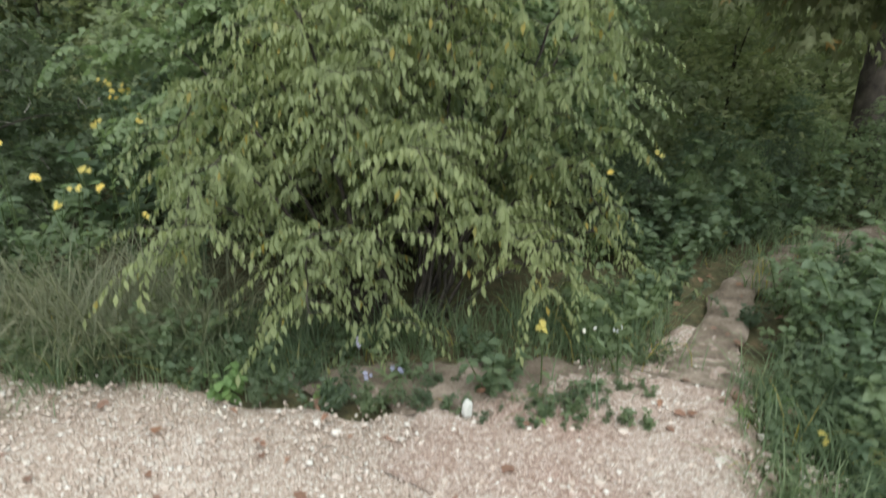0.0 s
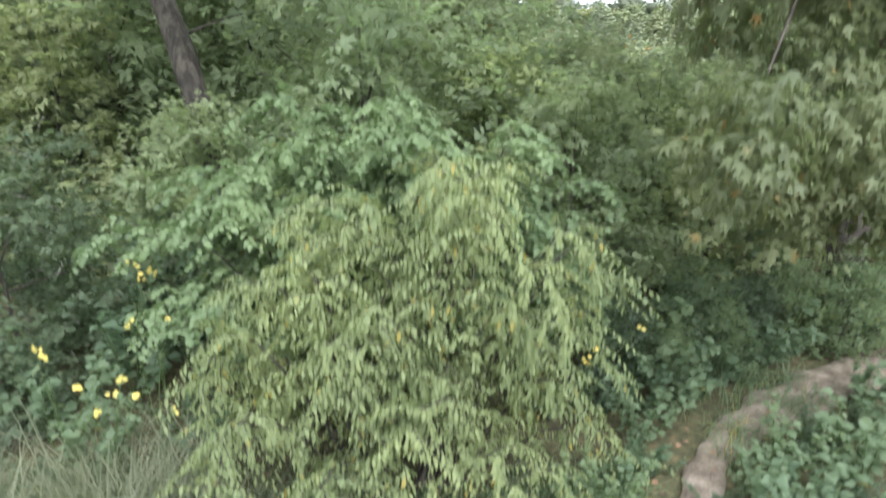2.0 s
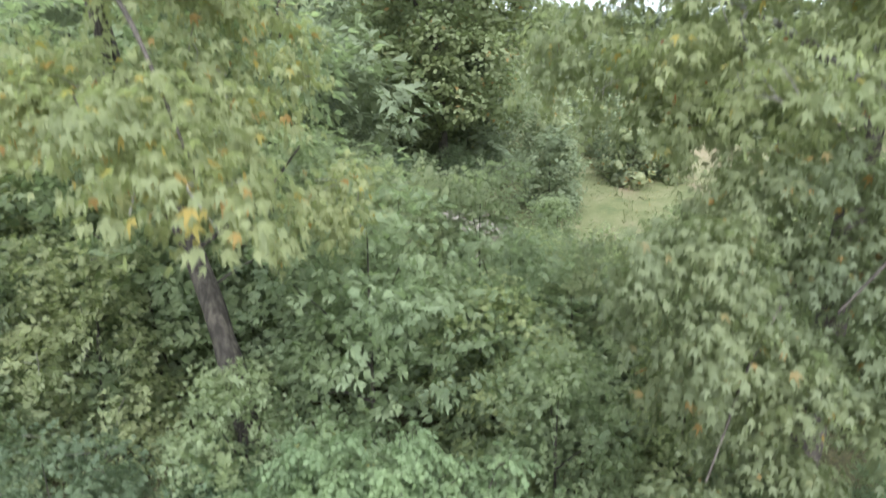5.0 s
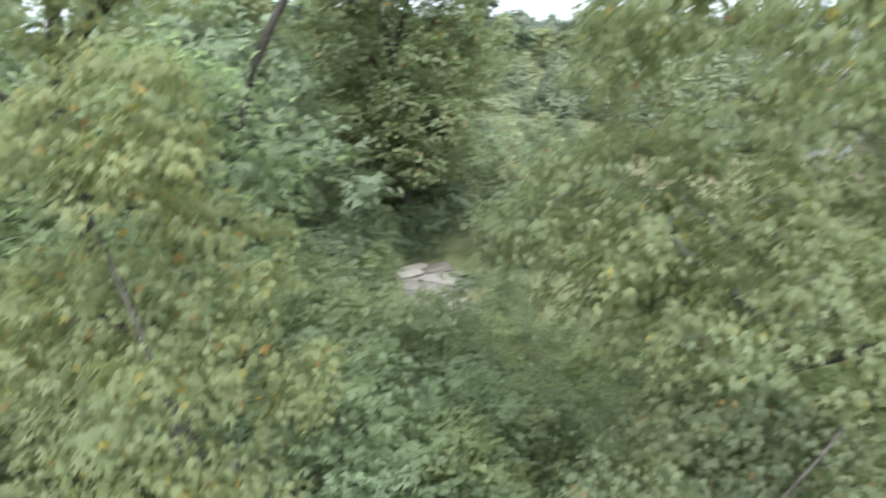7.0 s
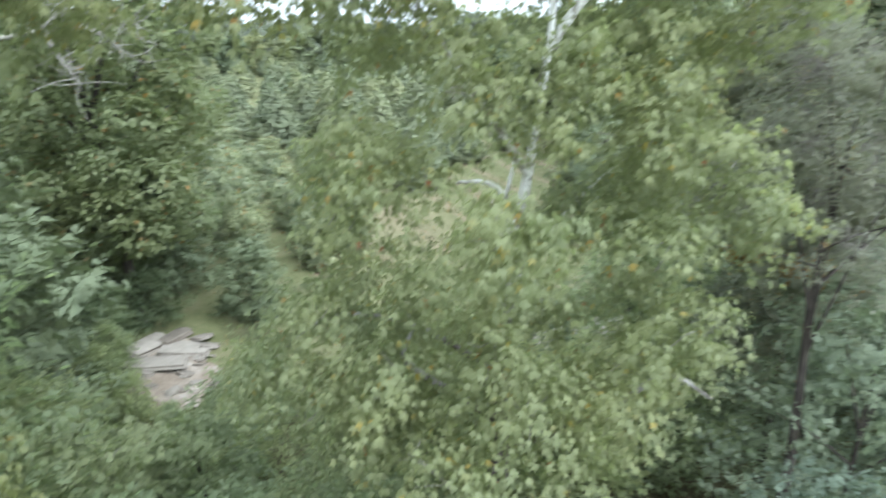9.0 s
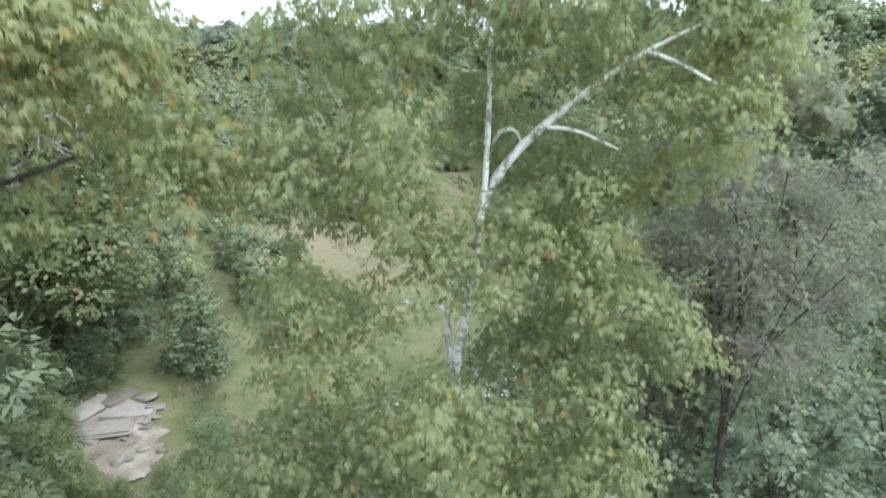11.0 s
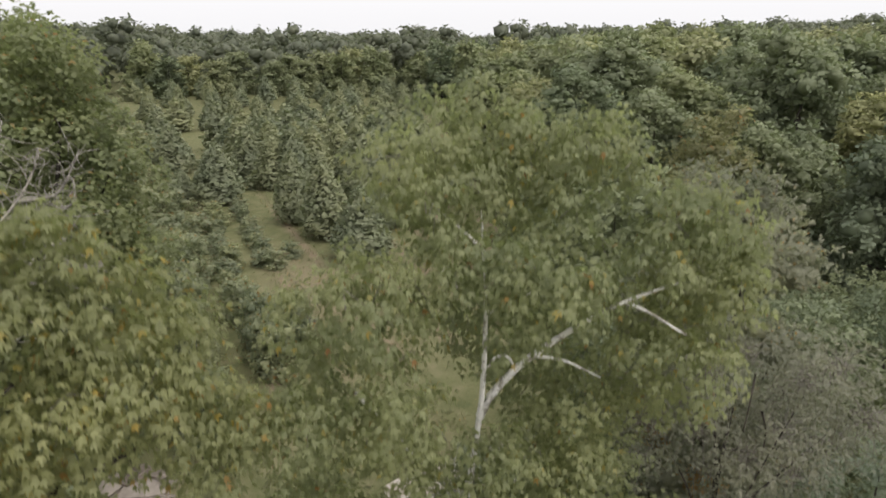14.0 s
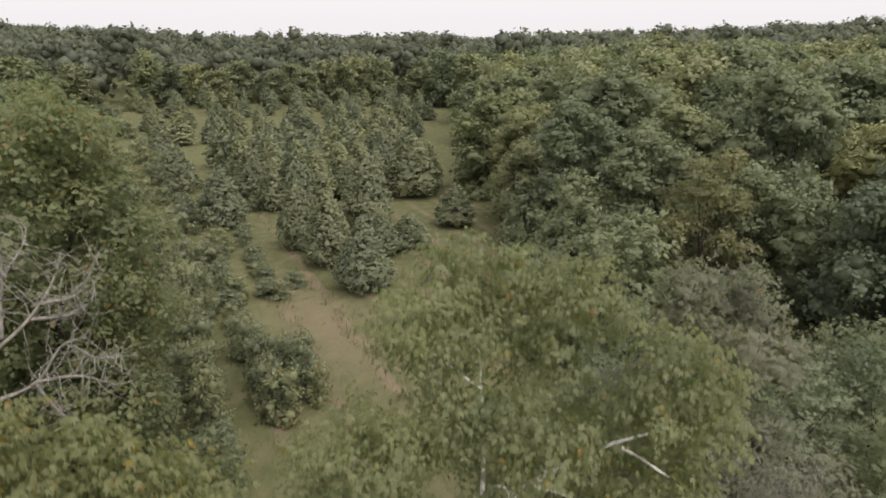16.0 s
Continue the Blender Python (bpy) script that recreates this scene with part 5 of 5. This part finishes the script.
def tufts(rng, spots, per, radius):
    spots = np.asarray(spots, dtype=float)
    n = len(spots)
    p = np.repeat(spots, per, 0) + rng.normal(size=(n * per, 2)) * radius
    z = ground_height(p[:, 0], p[:, 1])
    return np.column_stack((p, z))


g = np.random.default_rng(101)
dry = tufts(g, np.column_stack((-2.1 + g.normal(size=62) * 0.55, 3.2 + g.normal(size=62) * 0.25)), 22, 0.05)
blades("dry_grass", g, dry, 0.35 + 0.5 * g.random(len(dry)), 1.0, 0.007, M["dry_grass"], "tall dry straw-coloured grass beside the road")
spots = [(x, y) for x, y in np.column_stack((-3.2 + 4.0 * g.random(220), 2.75 + 0.75 * g.random(220))) if x < -0.6 or y > 3.05]
spots += [(x, y) for x, y in np.column_stack((0.55 + 0.75 * g.random(60), 2.85 + 0.9 * g.random(60))) if x < 1.28 + 0.55 * (y - 3.0)]
spots += [(x, y) for x, y in np.column_stack((1.5 + 1.9 * g.random(150), 1.5 + 1.8 * g.random(150))) if y < 1.7 + 0.75 * x and x > 0.75 * y - 0.25]
spots += [(x, y) for x, y in np.column_stack((1.9 + 1.2 * g.random(60), 3.8 + 1.6 * g.random(60)))]
spots += [(x, y) for x, y in np.column_stack((-2.1 + g.normal(size=60) * 0.7, 3.1 + g.normal(size=60) * 0.25))]
spots += [(x, y) for x, y in np.column_stack((1.12 + 0.8 * g.random(90), 1.75 + 1.0 * g.random(90))) if x > 1.05 + 0.25 * (y - 1.75) + 0.2 * g.random()]
spots += [(x, y) for x, y in np.column_stack((-0.3 + 1.0 * g.random(9), 2.45 + 0.3 * g.random(9))) if y > 2.55 - 0.2 * x]
gr = tufts(g, spots, 24, 0.07)
blades("roadside_grass", g, gr, 0.08 + 0.26 * g.random(len(gr)) ** 1.5, 0.95, 0.006, M["grass"], "green grass along the road and footpath")
fs = []
while len(fs) < 4800:
    y = 16.5 + 75 * g.random() ** 1.6
    x = 1.5 + (0.14 * y + 18) * g.random()
    if x > 0.75 * y + 2 or (x < 3.2 and y < 22.5):
        continue
    fs.append((x, y))
fg = tufts(g, fs, 5, 0.16)
fh = (0.10 + 0.22 * g.random(len(fg))) * np.where(np.abs(((fg[:, 0] - 0.13 * fg[:, 1] - 1.05) % 3.0) - 1.5) > 0.85, 1.7, 0.35)
fh[fg[:, 1] < 24] *= 0.5
blades("field_grass", g, fg, fh, 0.7, 0.03, M["field_grass"], "short worn grass between the planted rows")
bk = tufts(g, np.column_stack((2.7 + 1.3 * g.random(90), 18.0 + 5.0 * g.random(90))), 9, 0.16)
blades("bank_grass", g, bk, 0.2 + 0.35 * g.random(len(bk)), 0.7, 0.014, M["field_grass"], "pale tufted grass on the bank")

# ---- weeds and flowers by the road ----


def weed(name, seed, height, spread_r, leaves, size, mat, outline, label, category="weed"):
    """A small plant: a few stems with leaves up their length."""
    r = np.random.default_rng(seed)
    top = tagged(new(name), label, category, group="roadside weeds")
    at, tip, face, sz = [], [], [], []
    for i in range(7):
        a = r.random() * 6.28
        q = spread_r * r.random() ** 0.5
        h = height * (0.6 + 0.5 * r.random())
        pts = curve([(0.1 * q * math.cos(a), 0.1 * q * math.sin(a), 0), (0.6 * q * math.cos(a), 0.6 * q * math.sin(a), 0.6 * h), (q * math.cos(a), q * math.sin(a), h)], 9)
        v, f = tube(pts, (0.004, 0.002), 4)
        part("stem", mesh_of("stem", v, f, smooth=True), M["stem"], top)
        for j in range(leaves):
            p = pts[2 + int(r.integers(7))]
            d = unit(r.normal(size=3) * (1, 1, 0.35))
            at.append(p + d * 0.01)
            tip.append(d)
            face.append(unit(UP + r.normal(size=3) * 0.3))
            sz.append(size * (0.6 + 0.7 * r.random()))
    v, f = leaf_verts(outline, np.array(at), np.array(tip), np.array(face), np.array(sz))
    part("foliage", mesh_of("foliage", v, f), M[mat], top)
    return top


WEEDS = [weed("broadleaf_weed", 111, 0.34, 0.22, 24, 0.055, "weed", BROAD, "leafy green weed at the roadside"),
         weed("feathery_weed", 112, 0.26, 0.26, 60, 0.04, "blue_bush", OVAL, "feathery blue-green weed at the roadside"),
         weed("fresh_weed", 113, 0.2, 0.12, 9, 0.06, "bright_weed", BROAD, "fresh yellow-green weed sprouting at the road edge"),
         weed("trailing_vine", 114, 0.5, 0.38, 34, 0.06, "shade_bush", BROAD, "tangle of broad-leaved vine")]
place(WEEDS[0], 0.22, 2.62, 0, 0.9)
place(WEEDS[1], -0.55, 2.52, 0, 0.8)
place(WEEDS[2], -1.0, 2.6, 0, 0.9)
place(WEEDS[3], 0.75, 3.05, 0, 0.9)
for kind, x, y, s in ((1, -0.85, 2.6, 1.0), (1, -0.35, 2.52, 0.95), (2, -0.55, 2.6, 0.6), (0, -0.15, 2.75, 0.6), (0, 0.45, 2.45, 0.5), (0, 0.55, 2.4, 0.45), (1, 0.72, 2.42, 0.5), (0, 0.05, 2.45, 0.4),
                      (2, 0.42, 2.38, 0.4), (0, 0.82, 2.35, 0.45), (0, 1.75, 2.35, 1.0), (3, 1.85, 2.6, 1.0), (0, 2.0, 2.2, 1.0), (3, 2.1, 2.9, 1.2), (0, 1.6, 2.2, 0.7), (2, 1.7, 2.1, 0.8), (3, 2.4, 2.5, 1.2),
                      (0, 2.3, 3.3, 1.2), (3, 2.0, 3.2, 1.1), (1, 2.5, 3.5, 1.4), (0, 2.75, 3.0, 1.2), (3, 2.8, 3.6, 1.3), (1, 0.98, 2.95, 0.9), (3, 1.1, 3.35, 0.9), (0, 1.2, 3.6, 1.0), (3, 1.45, 4.1, 1.1),
                      (0, 1.6, 4.5, 1.3), (1, 1.35, 4.6, 1.8), (3, 1.9, 4.75, 1.4), (0, 2.35, 5.0, 1.4), (3, 2.9, 5.3, 1.4), (0, -0.9, 2.85, 0.8), (3, -1.4, 2.95, 0.9), (0, -1.75, 2.9, 0.7), (3, -2.4, 3.7, 1.4),
                      (1, -2.1, 3.75, 1.5), (3, -2.9, 4.1, 1.7), (1, -2.7, 3.6, 1.5), (0, -1.7, 3.9, 1.6), (3, -3.4, 3.7, 1.5), (1, -2.0, 4.3, 2.0), (3, -2.6, 4.8, 2.2), (0, -0.5, 3.0, 0.7), (0, 0.2, 2.95, 0.7),
                      (3, 1.7, 5.2, 1.7), (1, 0.95, 4.5, 1.9), (3, 3.4, 3.9, 1.4), (0, 3.2, 3.3, 1.3), (3, 3.8, 4.3, 1.5), (0, 1.55, 1.9, 0.7), (0, 1.9, 1.8, 0.9), (3, 1.75, 2.0, 0.8), (0, 2.2, 2.5, 1.0), (1, 1.9, 2.9, 1.2), (0, 1.75, 3.0, 0.8), (3, 2.05, 3.6, 1.0), (0, 2.4, 1.9, 1.1),
                      (0, 1.65, 2.7, 0.7), (2, 1.5, 2.5, 0.6), (1, 1.7, 3.4, 0.9), (0, -1.2, 2.7, 0.6), (1, -1.6, 2.75, 0.7), (0, -2.1, 2.9, 0.6), (1, 0.3, 2.8, 0.7), (1, 0.0, 2.7, 0.6), (0, 0.65, 2.6, 0.5), (0, 0.95, 2.6, 0.35), (1, -0.05, 2.5, 0.7), (0, 1.35, 2.15, 0.6), (1, 1.5, 1.95, 0.7), (0, 1.62, 2.4, 0.8), (1, 1.45, 2.6, 0.6), (0, 1.25, 1.9, 0.4), (2, 1.3, 2.45, 0.4), (1, 0.42, 2.5, 0.5), (1, 0.5, 2.35, 0.4), (0, 0.35, 2.35, 0.35), (1, 0.2, 2.42, 0.45), (1, 0.62, 2.5, 0.6), (1, 0.8, 2.62, 0.55), (1, -1.3, 2.8, 0.9), (1, -1.9, 2.85, 0.9), (1, -0.7, 2.72, 0.9), (1, 1.75, 2.9, 0.9), (1, 2.1, 2.0, 1.1), (1, 1.65, 1.75, 0.8), (0, 1.85, 2.2, 1.1), (1, 2.3, 3.1, 1.4), (0, 2.45, 2.8, 1.3), (1, 2.0, 3.4, 1.1), (1, 2.6, 3.9, 1.5), (0, 2.9, 3.9, 1.3), (3, 2.3, 3.75, 1.0), (1, 3.1, 4.3, 1.4), (0, 3.4, 4.6, 1.3), (1, 1.5, 3.75, 0.9), (0, 1.35, 3.75, 1.0), (1, 1.75, 4.35, 1.1), (0, 2.15, 4.75, 1.0), (1, 2.6, 4.95, 1.2)):
    put(WEEDS[kind], x, y, rng.random() * 6.28, s)


def flower_head(rng, radius, petals):
    a = np.arange(petals) * 6.283 / petals + rng.random()
    tip = np.stack((np.cos(a), np.sin(a), 0.15 + 0 * a), -1)
    return leaf_verts(OVAL, np.zeros((petals, 3)), tip, np.tile(UP, (petals, 1)), np.full(petals, radius))


def flower_plant(name, x, y, heads, label, mat="petal", radius=0.021, seed=0):
    """A wildflower: a stem to each of its flower heads, which are given as places."""
    r = np.random.default_rng(seed)
    top = tagged(new(name), label, "flower", group="wildflowers")
    base = np.array((x, y, ground_z(x, y)))
    top.location = base
    at, tip = [], []
    for h in heads:
        e = np.array(h) - base
        pts = curve([(0, 0, 0), (e[0] * 0.35, e[1] * 0.35, e[2] * 0.55), e], 8)
        v, f = tube(pts, (0.004, 0.002), 4)
        part("stem", mesh_of("stem", v, f, smooth=True), M["stem"], top)
        pieces = []
        for k in range(3):
            v, f = flower_head(r, radius * (0.8 + 0.4 * r.random()), 9)
            turn = np.array(Euler((0.9 + 0.3 * r.normal(), 0.3 * r.normal(), r.normal() * 0.5)).to_matrix())
            pieces.append((v @ turn.T + e + (r.normal(size=3) * 0.022 if k else 0), f))
        v, f = merged(pieces)
        part("flower", mesh_of("flower", v, f), M[mat], top)
        for j in range(5):
            at.append(pts[1 + int(r.integers(6))])
            tip.append(unit(r.normal(size=3) * (1, 1, 0.3)))
    v, f = leaf_verts(OVAL, np.array(at), np.array(tip), np.tile(UP, (len(at), 1)), 0.09 * (0.6 + 0.6 * r.random(len(at))))
    part("foliage", mesh_of("foliage", v, f), M["weed"], top)


FL = "tall weed with yellow daisy flowers"
flower_plant("yellow_wildflower", -2.15, 3.6, [(-2.21, 3.45, 0.88), (-1.97, 3.5, 0.92), (-2.02, 3.5, 0.8), (-1.86, 3.45, 0.83)], FL, seed=1)
flower_plant("yellow_wildflower", -2.5, 3.65, [(-2.42, 3.5, 1.06), (-2.5, 3.55, 1.1), (-2.1, 3.4, 0.74)], FL, seed=2)
flower_plant("yellow_wildflower", -2.2, 4.5, [(-2.17, 4.45, 1.26), (-2.26, 4.45, 1.32), (-2.1, 4.42, 1.27), (-2.22, 4.4, 1.22)], FL, seed=3)
flower_plant("yellow_wildflower", -2.05, 4.0, [(-2.05, 3.85, 1.12), (-1.8, 3.85, 1.13), (-1.72, 3.6, 0.62)], FL, seed=4)
flower_plant("yellow_wildflower", 0.46, 2.68, [(0.44, 2.6, 0.40)], "low weed with a yellow flower cluster", radius=0.022, seed=5)
flower_plant("yellow_wildflower", 1.5, 2.2, [(1.45, 2.12, 0.16)], "low weed with a yellow flower cluster", radius=0.022, seed=6)
flower_plant("yellow_wildflower", 1.05, 4.3, [(1.1, 4.2, 0.75), (1.45, 4.35, 0.86), (1.05, 4.25, 0.62)], FL, seed=7)
flower_plant("white_wildflower", 0.85, 2.8, [(0.80, 2.69, 0.32), (0.66, 2.75, 0.3)], "weed with small white flowers", "white_petal", 0.012, 8)
flower_plant("blue_wildflower", -0.2, 2.75, [(-0.19, 2.64, 0.14), (-0.33, 2.62, 0.13), (-0.40, 2.78, 0.2)], "low weed with pale blue flowers", "blue_petal", 0.013, 9)

# ---- fallen leaves, stones, slabs ----
LIT = [mesh_of("fallen_leaf", BROAD[0] + (0, 0, 0.1), BROAD[1]), mesh_of("fallen_leaf", LOBED[0] + (0, 0, 0.12), LOBED[1]), mesh_of("fallen_leaf", OVAL[0] * (1, 1, 2.5) + (0, 0, 0.2), OVAL[1])]
fr = np.random.default_rng(121)
n = 0
while n < 130:
    x, y = -2.9 + 5.2 * fr.random(), 1.1 + 2.6 * fr.random()
    if n > 90:
        y = 2.3 + 2.6 * fr.random()
        x = float(np.interp(y, (2.3, 3.2, 3.95, 4.9), (1.0, 1.45, 1.9, 3.4))) + fr.normal() * 0.25
    elif y > 2.45 - 0.2 * x and fr.random() < 0.6:
        continue
    n += 1
    ob = tagged(part("fallen_leaf", LIT[n % 3], M["dead_leaf"]), "curled brown leaf lying on the ground", "leaf", "fallen leaves")
    s = 0.03 + 0.035 * fr.random()
    ob.matrix_basis = Matrix.Translation((x, y, ground_z(x, y) + 0.056)) @ Euler((fr.normal() * 0.2, fr.normal() * 0.2, fr.random() * 6.28)).to_matrix().to_4x4() @ Matrix.Scale(s, 4)


def pebble_mesh(name, seed, flat=0.6):
    r = np.random.default_rng(seed)
    bm = bmesh.new()
    bmesh.ops.create_icosphere(bm, subdivisions=1, radius=0.5)
    for v in bm.verts:
        v.co = Vector((v.co.x, v.co.y * 0.8, v.co.z * flat)) * (0.8 + 0.4 * r.random())
    me = bpy.data.meshes.new(name)
    bm.to_mesh(me)
    bm.free()
    return me


litter = tagged(part("pale_rock", pebble_mesh("pale_rock", 5, 1.1), M["pale_stone"]), "small whitish rock standing at the road edge", "rock")
litter.matrix_basis = Matrix.Translation((0.1, 2.4, 0.095)) @ Matrix.Diagonal((0.055, 0.065, 0.1, 1))


def slab(rng, x, y, sx, sy, h, tilt):
    """A broken limestone slab: straight-sided, with chipped corners and a split along one bedding plane."""
    half = np.array([(-1, -1), (0.15, -1.08), (1, -0.8), (1.05, 0.3), (0.85, 1), (-0.3, 1.05), (-1.02, 0.7)]) * (1 + 0.1 * rng.normal(size=(7, 2)))
    o = half * (sx / 2, sy / 2)
    n = len(o)
    rings = [(1.0, 0), (0.98, 0.45 * h), (0.93, 0.5 * h), (0.97, 0.55 * h), (0.96, 0.94 * h), (0.92, h)]
    v = [(*(p * k * (1 + 0.015 * rng.normal())), z + 0.01 * rng.normal()) for k, z in rings for p in o]
    q = [(r * n + i, r * n + (i + 1) % n, (r + 1) * n + (i + 1) % n, (r + 1) * n + i) for r in range(len(rings) - 1) for i in range(n)]
    ob = part("flat_rock", mesh_of("flat_rock", v, q, [[(len(rings) - 1) * n + i for i in range(n)]]), M["slab"])
    ob.matrix_basis = Matrix.Translation((x, y, ground_z(x, y) + 0.02)) @ Euler((tilt * rng.normal(), tilt * rng.normal(), 1.3 * rng.normal())).to_matrix().to_4x4()
    return tagged(ob, "broken flat grey limestone rock lying on pale dirt", "rock", "flat rocks")


sr = np.random.default_rng(131)
for x, y, sx, sy, h, tilt in ((0.35, 20.9, 2.0, 1.3, 0.3, 0.1), (1.35, 21.3, 1.5, 1.0, 0.26, 0.08), (1.1, 22.1, 1.1, 0.55, 0.42, 0.05), (0.2, 21.9, 1.5, 0.8, 0.42, 0.08), (1.9, 21.8, 0.8, 0.5, 0.25, 0.2), (2.1, 21.2, 0.6, 0.45, 0.2, 0.25),
                              (1.9, 20.7, 0.5, 0.35, 0.16, 0.25), (-0.3, 20.3, 0.7, 0.4, 0.14, 0.15), (0.9, 20.1, 0.6, 0.4, 0.1, 0.2), (1.6, 20.2, 0.4, 0.3, 0.1, 0.2)):
    slab(sr, x, y, sx, sy, h * 0.45, tilt)
for i in range(14):
    w = 0.3 + 0.9 * sr.random() ** 2
    slab(sr, -0.1 + 2.2 * sr.random(), 18.6 + 2.4 * sr.random(), w * 0.6, w * (0.25 + 0.25 * sr.random()), 0.05 + 0.07 * sr.random(), 0.15)


def gravel_stones():
    """Loose stones on the road and the mouth of the path."""
    r = np.random.default_rng(141)
    base = np.array([(1, 0, 0), (-1, 0, 0), (0, 1, 0), (0, -1, 0), (0, 0, 1), (0, 0, -1)], dtype=float)
    tri = np.array([(0, 2, 4), (2, 1, 4), (1, 3, 4), (3, 0, 4), (2, 0, 5), (1, 2, 5), (3, 1, 5), (0, 3, 5)])
    n = 17000
    x, y = -3.6 + 5.6 * r.random(n), 0.8 + 2.3 * r.random(n)
    front = np.interp(x, (-3.6, -2.2, -1.2, -0.6, 0.1, 0.8, 1.3, 2.0), (3.1, 2.8, 2.58, 2.45, 2.36, 2.3, 2.2, 1.4)) + 0.07 * r.normal(size=n)
    mouth = (x > 0.45) & (x < 0.6 + 0.32 * y) & (x > 0.35 * y - 0.35) & (r.random(n) < 0.5)
    keep = (y < front) | mouth
    x, y = x[keep], y[keep]
    n = len(x)
    s = 0.006 + 0.012 * r.random(n) ** 2.0
    turn = r.random(n) * 6.28
    v = base[None] * (0.6 + 0.8 * r.random((n, 6, 1))) * np.stack((s, s * (0.5 + 0.5 * r.random(n)), s * (0.35 + 0.4 * r.random(n))), -1)[:, None]
    c, q = np.cos(turn)[:, None], np.sin(turn)[:, None]
    v = np.stack((v[..., 0] * c - v[..., 1] * q + x[:, None], v[..., 0] * q + v[..., 1] * c + y[:, None], v[..., 2] + (ground_height(x, y) + 0.047 + s * 0.2)[:, None]), -1)
    f = tri[None] + (np.arange(n) * 6)[:, None, None]
    tagged(part("loose_gravel", mesh_of("loose_gravel", v.reshape(-1, 3), f.reshape(-1, 3)), M["gravel_stone"], road), kind="stuff")
    kinds = [pebble_mesh("stone", i) for i in range(6)]
    for i in range(290):
        px = -2.6 + 4.0 * r.random()
        py = 1.15 + (float(np.interp(px, (-2.6, -1.2, 0.1, 1.4), (2.75, 2.5, 2.3, 2.4))) - 1.15) * r.random()
        d = 0.02 + 0.03 * r.random() ** 2
        ob = part("stone", kinds[i % 6], M["gravel_stone"], road)
        ob.matrix_basis = Matrix.Translation((px, py, 0.046 + d * 0.15)) @ Matrix.Rotation(r.random() * 6.28, 4, "Z") @ Matrix.Scale(d, 4)


gravel_stones()
